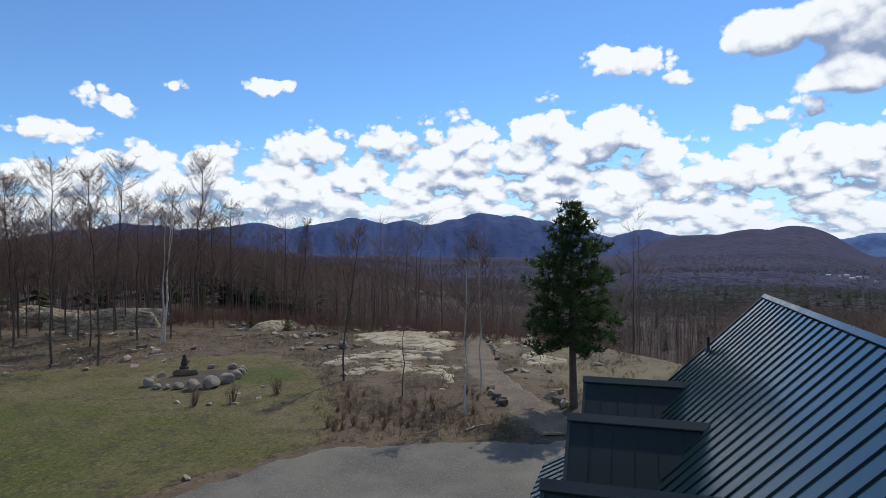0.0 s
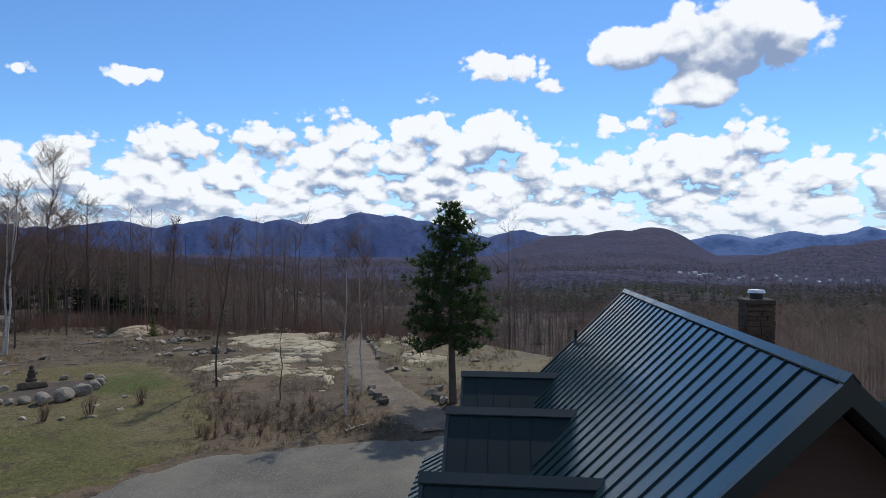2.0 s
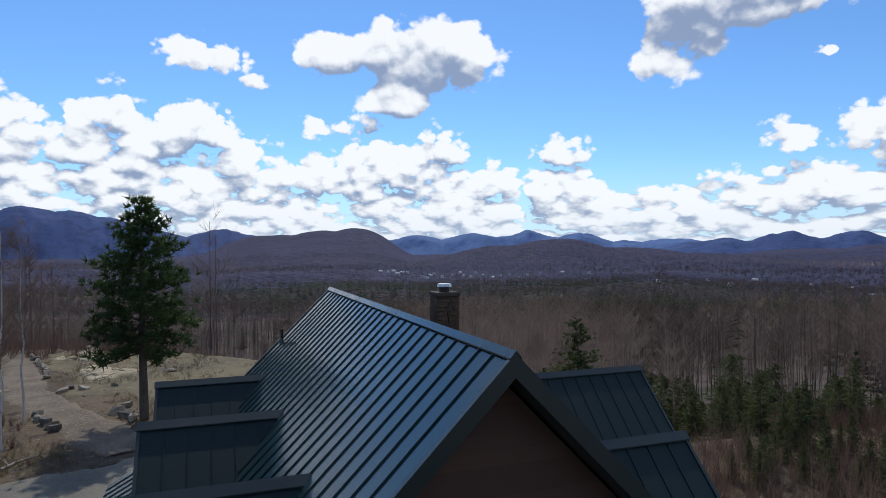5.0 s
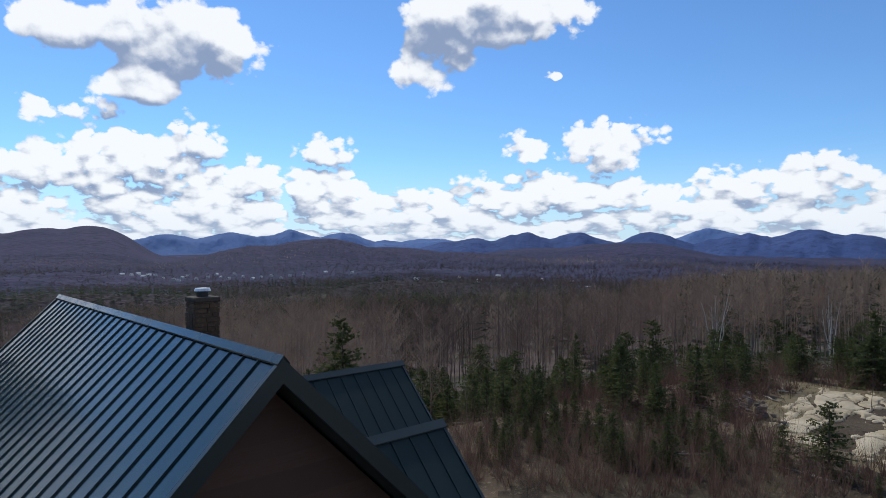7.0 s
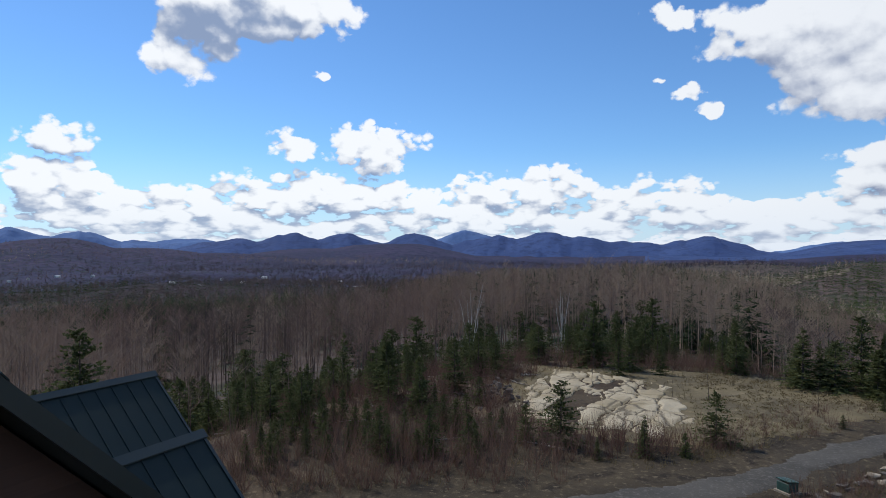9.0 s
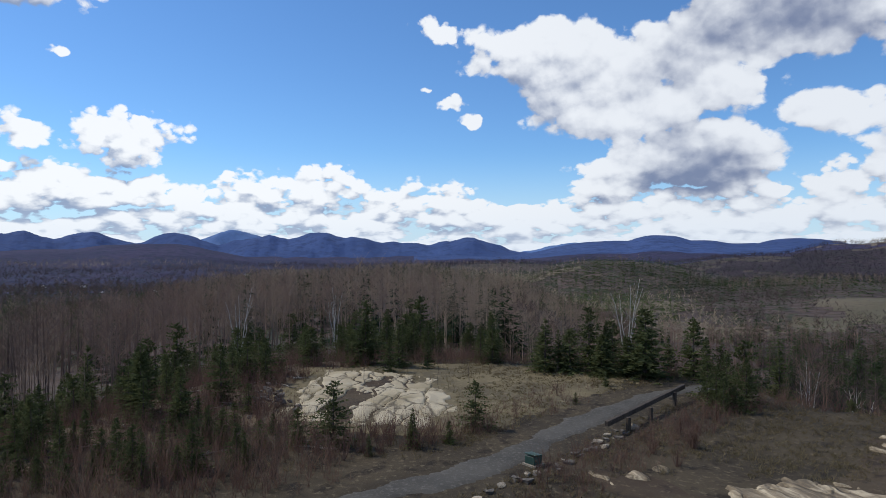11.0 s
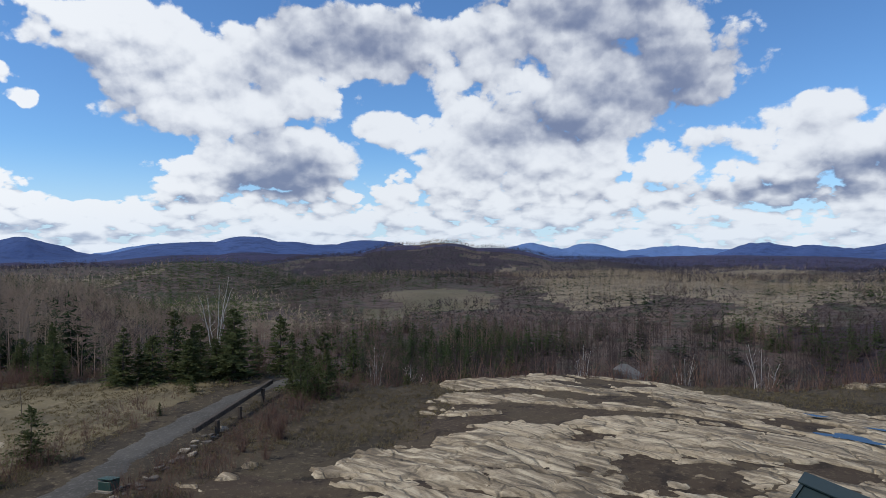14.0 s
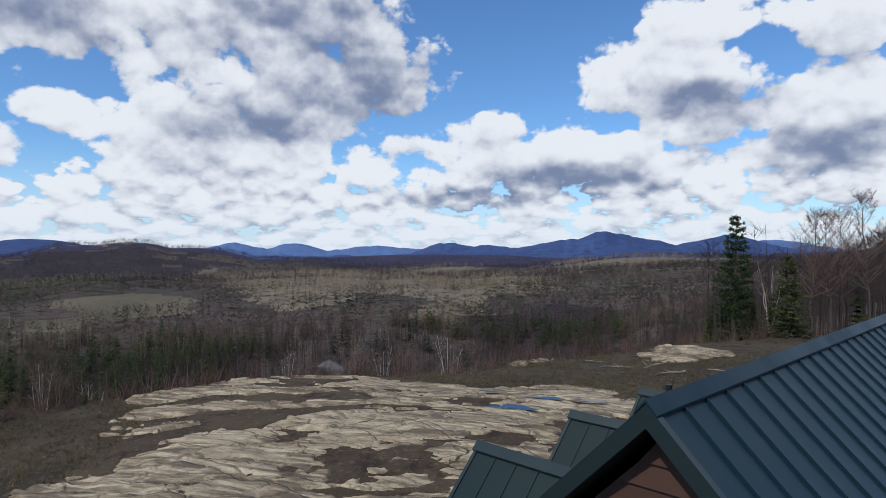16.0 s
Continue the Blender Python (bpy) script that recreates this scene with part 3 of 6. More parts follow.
def ground_z(x, y):
    x, y = np.asarray(x, float), np.asarray(y, float)
    r, a = np.hypot(x, y), azimuth(x, y)
    edge, drop = np.interp(a, EDGE_AZ, EDGE_R), np.interp(a, EDGE_AZ, DROP)
    past = np.maximum(r - edge, 0)
    shelf, end = np.interp(a, SHELF_AZ, SHELF), np.interp(a, SHELF_AZ, SHELF_END)
    gentle = drop + (np.interp(a, SHELF_AZ, SHELF_LOW) - drop) * shelf
    z = -gentle * (1 - np.exp(-past / (62 + 20 * shelf))) - (drop - gentle) * step(r, end, end + 330)
    z = z - 14 * step(r, 500, 1600)
    z = z + 0.12 * fbm(x, y, 0.09, 2) * step(r, 8, 25) + 4.0 * fbm(x, y, 0.009, 3, seed=5) * step(r, 120, 300) + 13 * fbm(x, y, 0.0032, 3, seed=8) * step(r, 330, 800)
    floor = -60.0
    for az, el, half, far, depth in NEAR_HILLS:
        top = far * math.tan(radians(el)) + EYE - floor
        off = (a - az) / half
        lift = top * np.exp(-0.7 * np.abs(off) ** 2.7) * np.exp(-(((r - far) / depth) ** 2) * np.where(r < far, 1.0, 0.6))
        lift = lift * (1 + 0.05 * fbm(x, y, 0.006, 4, seed=3))
        z = np.maximum(z, floor + lift)
    return z


def gz(x, y):
    return float(ground_z(x, y))

# ------------------------------------------------------------------ ground and distance
def polar_grid(azs, radii, height):
    aa, rr = np.meshgrid(np.radians(azs), radii, indexing="ij")
    x, y = rr * np.sin(aa), rr * np.cos(aa)
    verts = np.stack([x, y, height(x, y)], -1).reshape(-1, 3)
    na, nr = len(azs), len(radii)
    i, j = np.meshgrid(np.arange(na - 1), np.arange(nr - 1), indexing="ij")
    o = (i * nr + j).ravel()
    return verts, np.stack([o, o + 1, o + nr + 1, o + nr], 1)


# houses of the village: azimuth and distance
VILLAGE = [(34.3, 1500), (35.2, 1450), (36.1, 1520), (37.5, 1380), (37.9, 1330), (38.6, 1500), (40.2, 1420), (41.9, 1350), (42.4, 1480), (43.9, 1330), (45.5, 1420), (47.1, 1400), (48.3, 1460), (60.7, 1150), (62.4, 1300),
           (66, 1250), (72.6, 1050), (74.0, 980), (74.6, 1020), (76.2, 950), (76.5, 990), (77.9, 960), (85.2, 1500), (70, 1150),
           (33.6, 1560), (34.8, 1600), (35.6, 1560), (36.7, 1440), (38.2, 1440), (39.3, 1370), (40.9, 1500), (41.3, 1400), (43.1, 1400), (44.6, 1380), (46.3, 1330), (50.2, 1500), (52.6, 1440), (58.5, 1250), (64.2, 1180)]


def open_land(a, r):
    """Wet meadow in the valley, the power line's strip and clearings round the village houses."""
    x, y = r * np.sin(np.radians(a)), r * np.cos(np.radians(a))
    wet = (np.hypot((a - 139.8) / 5.6, (r - 640) / 125) + 0.55 * fbm(x, y, 0.012, 3, seed=33)) < 1
    wet |= (np.hypot((a - 133.0) / 3.0, (r - 560) / 50) + 0.5 * fbm(x, y, 0.012, 3, seed=34)) < 1
    strip = (np.abs(a - 158.5 - (r - 300) * 0.016) < 0.5) & (r > 160) & (r < 900)
    for az, far in VILLAGE:
        strip |= (np.abs(a - az) * far * 0.01745 < 9 + 7 * fbm(x, y, 0.01, 2, seed=35)) & (r > far - 110) & (r < far + 20)
    return (wet, strip)


# pale woods and sun on the woods, both put into the tree tone
# azimuth, distance, half width, half depth
SUNLIT_PALE_STANDS = [(153, 800, 6, 260), (167, 700, 6.5, 260), (181, 1250, 8, 260), (163, 1500, 5, 200), (139, 2080, 4, 130), (143, 1500, 4, 120), (108, 980, 8, 120), (112, 480, 7, 40), (126, 470, 6, 50), (122, 620, 4, 50), (90, 330, 4, 40), (101, 240, 3, 25), (64, 170, 4, 25)]

# dark woods and cloud shade on the woods, put into the tone too
SHADED_DARK_STANDS = [(64, 760, 24, 330), (28, 800, 26, 420), (40, 1000, 18, 560), (68, 1300, 22, 330), (136, 1560, 10, 380), (156, 1250, 6, 130), (178, 380, 9, 130), (172, 1150, 4, 100), (140, 130, 24, 110), (175, 130, 20, 120), (118, 160, 12, 60), (160, 1900, 8, 180)]


def stands(a, r, x, y):
    """How far a place lies in woods toned for sun and pale trees, and for cloud shade and dark trees."""
    blur = 0.45 * fbm(x, y, 0.011, 3, seed=43)
    pale, dark = np.zeros(np.shape(a)), np.zeros(np.shape(a))
    for az, far, wide, deep in SUNLIT_PALE_STANDS:
        pale = np.maximum(pale, step(1.15 + blur - np.hypot((a - az) / wide, (r - far) / deep), 0.0, 0.35))
    for az, far, wide, deep in SHADED_DARK_STANDS:
        dark = np.maximum(dark, step(1.1 + blur - np.hypot((a - az) / wide, (r - far) / deep), 0.0, 0.3))
    return pale, dark


azs = np.concatenate([np.arange(-44, 214, 0.4), np.arange(214, 316.1, 6.0)])
azs[-1] = 316.0
radii = np.concatenate([[0.02], 3 * 1.026 ** np.arange(0, 288)])
radii = radii[radii < 4700]
verts, faces = polar_grid(azs, np.append(radii, 4750.0), ground_z)
ground = new("ground", fast_mesh("ground", verts, faces, M["dry_ground"], smooth=True))
ground.data.materials.append(M["valley"])
ground.data.materials.append(M["hazy_hill"])
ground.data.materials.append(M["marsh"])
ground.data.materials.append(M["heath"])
ground.data.materials.append(M["hazy_blue_hill"])
ground.data.materials.append(M["sunlit_pale_woods"])
ground.data.materials.append(M["shaded_dark_woods"])
centre = verts[faces].mean(1)
far_off = np.hypot(centre[:, 0], centre[:, 1])
edge_of = np.interp(azimuth(centre[:, 0], centre[:, 1]), EDGE_AZ, EDGE_R)
# far ground takes the materials tinted for haze
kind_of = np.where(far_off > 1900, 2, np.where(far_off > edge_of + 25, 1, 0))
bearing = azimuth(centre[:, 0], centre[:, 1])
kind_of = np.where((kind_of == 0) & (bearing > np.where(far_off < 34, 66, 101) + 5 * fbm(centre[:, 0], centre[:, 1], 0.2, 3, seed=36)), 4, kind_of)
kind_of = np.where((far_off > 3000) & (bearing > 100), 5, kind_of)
# the floor of these woods carries the same painted sun and cloud shade
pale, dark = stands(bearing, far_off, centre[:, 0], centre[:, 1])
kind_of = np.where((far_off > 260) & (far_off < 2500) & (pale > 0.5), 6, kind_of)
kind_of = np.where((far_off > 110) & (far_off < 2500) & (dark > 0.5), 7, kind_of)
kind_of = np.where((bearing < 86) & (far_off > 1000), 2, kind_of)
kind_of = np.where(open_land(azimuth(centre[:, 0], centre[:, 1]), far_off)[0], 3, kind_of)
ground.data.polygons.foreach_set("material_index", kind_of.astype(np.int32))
tagged(ground, "brown early spring ground falling to a wooded valley", "ground", kind="structure")


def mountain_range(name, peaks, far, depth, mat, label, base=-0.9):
    azs = np.arange(-44, 214, 0.15)
    crest = np.full(len(azs), base)
    for az, el, half in peaks:
        crest = np.maximum(crest, el - 0.85 / half * (np.sqrt((azs - az) ** 2 + 0.5) - 0.7))
    crest = crest + 0.13 * fbm(azs, 0 * azs, 0.55, 5, 0.55, seed=len(peaks))
    rows = np.linspace(0, 1, 14)
    aa, tt = np.meshgrid(azs, rows, indexing="ij")
    rr = far - depth * (1 - tt) + 40 * fbm(aa, tt * 3, 0.8, 3, seed=4) * (1 - tt)
    top = far * np.tan(np.radians(crest))[:, None] + EYE
    low = -75.0
    fold = 1 + 0.16 * fbm(aa, tt * 4, 0.5, 4, seed=9) * tt * (1 - tt) * 4
    zz = low + (top - low) * np.sin(tt * math.pi / 2) ** 1.3 * fold
    verts = np.stack([rr * np.sin(np.radians(aa)), rr * np.cos(np.radians(aa)), zz], -1).reshape(-1, 3)
    na, nr = len(azs), len(rows)
    i, j = np.meshgrid(np.arange(na - 1), np.arange(nr - 1), indexing="ij")
    o = (i * nr + j).ravel()
    ob = new(name, fast_mesh(name, verts, np.stack([o, o + 1, o + nr + 1, o + nr], 1), mat, smooth=True))
    return tagged(ob, label, "mountains", kind="structure")


# both ranges get their blue from haze in the material colour
mountain_range("backdrop_mountains", FAR_HILLS, 4600, 800, M["hazy_blue_hill"], "forested mountains along the horizon, tinted blue for haze")
mountain_range("backdrop_far_mountains", PALE_HILLS, 4850, 400, M["hazy_pale_hill"], "distant mountain range, tinted pale blue for haze")


# ------------------------------------------------------------------ woods
rng = np.random.default_rng(7)


def sliver(base, tip, width, gen):
    """A thin triangle from base to tip."""
    side = np.cross(tip - base, gen.normal(size=3))
    side = side / (np.linalg.norm(side) + 1e-9) * width / 2
    return [base - side, base + side, tip]


def bare_crown(gen, height, limbs, twigs, thick, spread, low=0.3, twig=1.0):
    """Triangles of a bare broad-leaved tree: limbs that climb, twigs on the limbs."""
    out = []
    lean = gen.normal(size=2) * 0.03 * height
    for _ in range(limbs):
        u = low + (1 - low) * gen.random() ** 0.8 * 0.92
        base = np.array([lean[0] * u, lean[1] * u, u * height])
        a = gen.random() * 2 * math.pi
        reach = spread * (1.15 - u) * (0.6 + 0.6 * gen.random())
        tip = base + np.array([math.cos(a) * reach, math.sin(a) * reach, min(reach * (0.45 + 0.8 * gen.random()), height * 1.04 - base[2])])
        out.append(sliver(base, tip, thick * 0.45 * (1.2 - u), gen))
        for _ in range(twigs):
            v = 0.25 + 0.7 * gen.random()
            root = base + (tip - base) * v
            b = a + gen.normal() * 0.9
            long = twig * (0.5 + 0.8 * gen.random()) * height * 0.11
            end = root + np.array([math.cos(b) * long * 0.7, math.sin(b) * long * 0.7, long * (0.35 + 0.7 * gen.random())])
            out.append(sliver(root, end, thick * 0.17, gen))
    return np.array(out).reshape(-1, 3), lean


def trunk_tris(height, lean, r, rings=4, sides=3, top=0.95):
    lean = (float(lean[0]), float(lean[1]))
    pts = [Vector((lean[0] * u, lean[1] * u, height * u)) for u in np.linspace(0, top, rings).tolist()]
    v, f = tube(pts, np.linspace(r, r * 0.18, rings).tolist(), sides)
    v = np.array([tuple(p) for p in v])
    return np.array([v[list(t)] for q in f for t in ((q[0], q[1], q[2]), (q[0], q[2], q[3]))]).reshape(-1, 3)


def conifer_crown(gen, height, whorls, per, spread, low=0.08, droop=0.25, ragged=0.35):
    out = []
    for k in range(whorls):
        u = low + (0.98 - low) * (k + 0.5 * gen.random()) / whorls
        for m in range(per):
            a = 2 * math.pi * (m + gen.random()) / per
            reach = spread * (1.02 - u) * (1 - ragged + 2 * ragged * gen.random()) + 0.04 * height * 0.3
            base = np.array([0, 0, u * height + 0.06 * height * gen.random()])
            tip = base + np.array([math.cos(a) * reach, math.sin(a) * reach, -droop * reach])
            mid = (base * 0.45 + tip * 0.55)
            across = np.array([-math.sin(a), math.cos(a), 0]) * reach * 0.34
            drop = np.array([0, 0, -0.10 * reach])
            out += [[base, mid - across + drop, tip], [base, tip, mid + across + drop]]
    out.append([np.array([0.006 * height, 0, height * 0.9]), np.array([-0.006 * height, 0.004 * height, height * 0.9]), np.array([0, 0, height])])
    return np.array(out).reshape(-1, 3)


def scatter(name, templates, places, sizes, mat, label, category, tones=None):
    """One mesh of many trees: each place takes a template, turned and scaled."""
    places, sizes = np.asarray(places, float), np.asarray(sizes, float)
    pick = rng.integers(0, len(templates), len(places))
    turn = rng.random(len(places)) * 2 * math.pi
    tones = rng.random(len(places)) if tones is None else tones
    allv, allt = [], []
    for k, t in enumerate(templates):
        sel = np.nonzero(pick == k)[0]
        if not len(sel):
            continue
        c, s, z = np.cos(turn[sel])[:, None], np.sin(turn[sel])[:, None], sizes[sel][:, None]
        x, y, h = t[:, 0][None], t[:, 1][None], t[:, 2][None]
        v = np.stack([(c * x - s * y) * z, (s * x + c * y) * z, h * z], -1) + places[sel][:, None, :]
        allv.append(v.reshape(-1, 3))
        allt.append(np.repeat(tones[sel], len(t)))
    v, t = np.concatenate(allv), np.concatenate(allt)
    ob = new(name, fast_mesh(name, v, np.arange(len(v)).reshape(-1, 3), mat, tone=t))
    return tagged(ob, label, category, kind="stuff")


def spots(count, a0, a1, r0, r1, power=2.0):
    """Random places in a sector, even by area when power is 2."""
    a = a0 + (a1 - a0) * rng.random(count)
    u = rng.random(count)
    r = (r0**power + (r1**power - r0**power) * u) ** (1 / power)
    x, y = r * np.sin(np.radians(a)), r * np.cos(np.radians(a))
    return a, r, x, y


def conifer_share(a, x, y, r):
    patch = fbm(x, y, 0.011, 3, seed=21)
    share = 0.035 + 0.4 * step(patch, 0.25, 0.8) + 0.4 * step(fbm(x, y, 0.003, 3, seed=23), 0.2, 0.6) * (r > 300)
    share = share + 0.75 * np.exp(-(((a - 117) / 9) ** 2)) * step(r, 350, 600) + 0.3 * np.exp(-(((a - 110) / 18) ** 2)) * (r < 130)
    share = share + 0.4 * np.exp(-(((a - 38) / 30) ** 2)) * step(r, 450, 800)
    return np.clip(share, 0.02, 0.8)


bare_kinds = []
for k in range(7):
    gen = np.random.default_rng(100 + k)
    crown, lean = bare_crown(gen, 13.0, 15, 9, 0.13, 3.6, low=0.3, twig=1.25)
    bare_kinds.append(np.concatenate([trunk_tris(13.0, lean, 0.085, 3), crown]) / 13.0)
fir_kinds = [np.concatenate([conifer_crown(np.random.default_rng(200 + k), 1.0, 9, 6, 0.26, ragged=0.5)]) for k in range(5)]
mid_kinds, far_kinds, dim_kinds = [], [], []
for k in range(6):
    gen = np.random.default_rng(300 + k)
    mid_kinds.append(np.concatenate([bare_crown(gen, 1.0, 7, 4, 0.034, 0.31, low=0.35, twig=1.4)[0], trunk_tris(1.0, (0, 0), 0.008, 2)]))
    far_kinds.append(bare_crown(gen, 1.0, 6, 1, 0.14, 0.33, low=0.3, twig=1.3)[0])
    dim_kinds.append(bare_crown(gen, 1.0, 3, 1, 0.42, 0.5, low=0.3, twig=1.3)[0])
far_fir_kinds = [conifer_crown(np.random.default_rng(400 + k), 1.0, 4, 4, 0.22) for k in range(4)]
dim_fir_kinds = [conifer_crown(np.random.default_rng(420 + k), 1.0, 2, 3, 0.3) for k in range(4)]


def wood(count, r0, r1, kinds, firs, tall, mats, names, labels, wave):
    """One belt of woods, bare trees and conifers mixed in patches."""
    a, r, x, y = spots(count, -46, 214, r0, r1, 1.7)
    edge = np.interp(a, EDGE_AZ, EDGE_R)
    past = r - edge - 3 * fbm(x, y, 0.08, 2, seed=31)
    keep = (past > 2) & ~np.logical_or(*open_land(a, r))
    keep &= ~((np.abs(a - 98) < 12) & (r < 66)) & ~((np.abs(a - 118) < 7) & (r < 60))
    a, r, x, y, past = a[keep], r[keep], x[keep], y[keep], past[keep]
    fir = rng.random(len(a)) < conifer_share(a, x, y, r)
    # woods to the south are toned darker for cloud shade
    south = step(a, 108, 128)
    tone = (0.43 - 0.28 * south) + (0.7 - 0.15 * south) * fbm(x, y, wave, 3, seed=41) + 0.09 * rng.normal(size=len(a))
    pale, dark = stands(a, r, x, y)
    tone = (tone + 1.0 * pale * (1 - np.clip(tone, 0, 0.9))) * (1 - 0.85 * dark)
    tone = tone + (np.where(r < 220, 0.36, 0.14) - 0.5 * tone) * (1 - step(a, 44, 66)) - 0.06 * np.exp(-(((a - 90) / 20) ** 2)) * (r < 450)
    # firs near azimuth 119 are toned lighter for sun on that hill
    tone = np.where(fir, np.clip(0.25 + 0.5 * fbm(x, y, 0.01, 3, seed=44) + 0.7 * np.exp(-(((a - 119) / 8) ** 2)) * step(r, 300, 500), 0, 1), tone)
    size = tall * (0.78 + 0.44 * rng.random(len(a))) * np.where(a < 0, 1.12, 1.0)
    size = size * np.where((a > 20) & (a < 188), 0.42 + 0.58 * step(past, 4, 48), 1.0)
    place = np.stack([x, y, ground_z(x, y) - 0.2], 1)
    tone = np.clip(tone, 0, 1)
    scatter(names[0], kinds, place[~fir], size[~fir], mats[0], labels[0], "woods", tone[~fir])
    fir &= r > 105
    if fir.any():
        scatter(names[1], firs, place[fir], size[fir], mats[1], labels[1], "woods", tone[fir])


wood(5200, 30, 160, bare_kinds, fir_kinds, 12.0, (M["bare_wood"], M["needles"]), ("bare_woods", "conifer_woods"),
     ("leafless grey-brown broadleaf woods below the clearing", "dark green spruce and fir among bare trees"), 0.02)
wood(21000, 150, 440, mid_kinds, fir_kinds, 12.5, (M["bare_wood"], M["needles"]), ("bare_woods", "conifer_woods"),
     ("leafless reddish-brown woods on the valley slope", "dark conifers in patches on the valley slope"), 0.009)
wood(42000, 430, 1050, far_kinds, far_fir_kinds, 13.0, (M["far_bare"], M["needles"]), ("far_bare_woods", "far_conifer_woods"),
     ("far leafless woods across the valley", "far dark conifers across the valley"), 0.0045)
wood(46000, 1000, 2300, dim_kinds, dim_fir_kinds, 13.0, (M["hazy_bare"], M["hazy_needles"]), ("far_bare_woods", "far_conifer_woods"),
     ("distant leafless woods on the hills, tinted bluish for haze", "distant dark conifers on the hills, tinted bluish for haze"), 0.003)


# ------------------------------------------------------------------ houses
PANEL = 0.406   # width of a roof panel
FINISH = {"roof": M["roof_metal"]}


def panel_mesh(length, name="roof_panel", wide=PANEL):
    """A standing-seam pan with its raised seam, x along the ridge, y down the slope."""
    bm = bmesh.new()
    prof = [(0, -0.012), (0, 0.026), (0.014, 0.026), (0.014, 0.002),
            (wide, 0.002), (wide, -0.012)]
    rows = [[bm.verts.new((px, yy, pz)) for px, pz in prof] for yy in (0.0, length)]
    for i in range(len(prof) - 1):
        bm.faces.new((rows[0][i], rows[0][i + 1], rows[1][i + 1], rows[1][i]))
    bm.faces.new(rows[0][::-1])
    bm.faces.new(rows[1])
    bmesh.ops.recalc_face_normals(bm, faces=bm.faces[:])
    mesh = bpy.data.meshes.new(name)
    bm.to_mesh(mesh)
    bm.free()
    mesh.materials.append(FINISH["roof"])
    return mesh


def slope_pose(s, w, z, side, pitch):
    """Axes of a roof slope: x along the ridge, y down the slope on that side, z outwards."""
    down = Vector((0, side * math.cos(pitch), -math.sin(pitch)))
    along = Vector((side * 1.0, 0, 0))
    out = along.cross(down)
    m = Matrix.Identity(4)
    for i, v in enumerate((along, down, out)):
        m.col[i][:3] = v
    m.col[3][:3] = (s, side * w, z)
    return m


def house(name, origin, heading, length, ridge, half, left, right, label, kick=None, trim=0.24, wide=PANEL, cap=0.075, over=0.5):
    """A gabled house. Local x runs along the ridge from the gable end near the camera, y to its left."""
    body = tagged(new(name), label, "house")
    c, s = math.cos(heading), math.sin(heading)
    body.matrix_world = Matrix(((s, -c, 0, origin[0]), (c, s, 0, origin[1]), (0, 0, 1, 0), (0, 0, 0, 1)))
    pitch = math.radians(45)
    run = half * math.sqrt(2)
    # roof body under the metal
    out = [(0, y, ridge - abs(y) - d) for y, d in ((-half, 0.03), (0, 0.03), (half, 0.03), (half, trim), (0, trim), (-half, trim))]
    part("roof_deck", prism(out, (length, 0, 0)), M["soffit"], body, "dark soffit boards under the roof")
    mesh = panel_mesh(run, wide=wide)
    for side in (1, -1):
        count = int(length / wide)
        for k in range(count):
            at = k * wide if side == 1 else (k + 1) * wide
            p = new("roof_panel", mesh)
            p.parent = body
            p.matrix_local = slope_pose(at + 0.02, 0, ridge, side, pitch)
        # rake trim on both ends
        for x0, x1 in ((-0.05, 0.025), (length - 0.02, length + 0.05)):
            pts = [(x0, 0, ridge + 0.04), (x0, side * half, ridge - half + 0.04), (x0, side * half, ridge - half - trim), (x0, 0, ridge - trim)]
            part("rake_trim", prism(pts, (x1 - x0, 0, 0)), M["trim_metal"], body, "dark green metal rake trim")
        part("eave_trim", box(0, side * half - 0.03, ridge - half - 0.22, length, side * half + 0.03, ridge - half + 0.0), M["trim_metal"], body)
        pts = [(-0.06, 0, ridge + 0.075), (-0.06, side * cap, ridge + 0.06 - cap), (-0.06, side * cap, ridge + 0.04 - cap), (-0.06, 0, ridge + 0.05)]
        part("ridge_cap", prism(pts, (length + 0.12, 0, 0)), FINISH["roof"], body, "folded metal ridge cap")
    # walls
    inner = half - 0.55
    base = ridge - half - 0.2
    for side in (1, -1):
        part("side_wall", box(over + 0.02, side * inner - 0.1, -0.3, length - over - 0.02, side * inner + 0.1, base + 0.75), M["siding"], body)
    for x, out in ((over, -1), (length - over, 1)):
        top = ridge - 0.3
        part("gable_wall", prism([(x, -inner, -0.3), (x, inner, -0.3), (x, inner, top - inner), (x, 0, top), (x, -inner, top - inner)], (out * -0.14, 0, 0)), M["siding"], body)
        tall, z, k = 0.19, 2.2, 0
        while z < top - 0.15:
            wide0, wide1 = min(inner, top - z), min(inner, top - z - tall)
            wide1 = max(wide1, 0.01)
            pts = [(x + out * 0.035, -wide0, z), (x + out * 0.035, wide0, z), (x + out * 0.012, wide1, z + tall), (x + out * 0.012, -wide1, z + tall)]
            part("clapboard", prism(pts, (-out * 0.011, 0, 0)), M["siding"], body)
            z += tall
    # dormers
    for side, items in ((1, left), (-1, right)):
        for mid, outer, dz, half_wide in items:
            dormer(body, side, mid, outer, ridge, dz, half_wide, wide)
    if kick:
        s0, s1, w0, z0, w1, z1 = kick
        k_pitch = math.atan2(z0 - z1, w1 - w0)
        m2 = panel_mesh(math.hypot(w1 - w0, z0 - z1), "porch_panel")
        for k in range(int((s1 - s0) / PANEL)):
            p = new("porch_panel", m2)
            p.parent = body
            p.matrix_local = slope_pose(s0 + k * PANEL, w0, z0, 1, k_pitch)
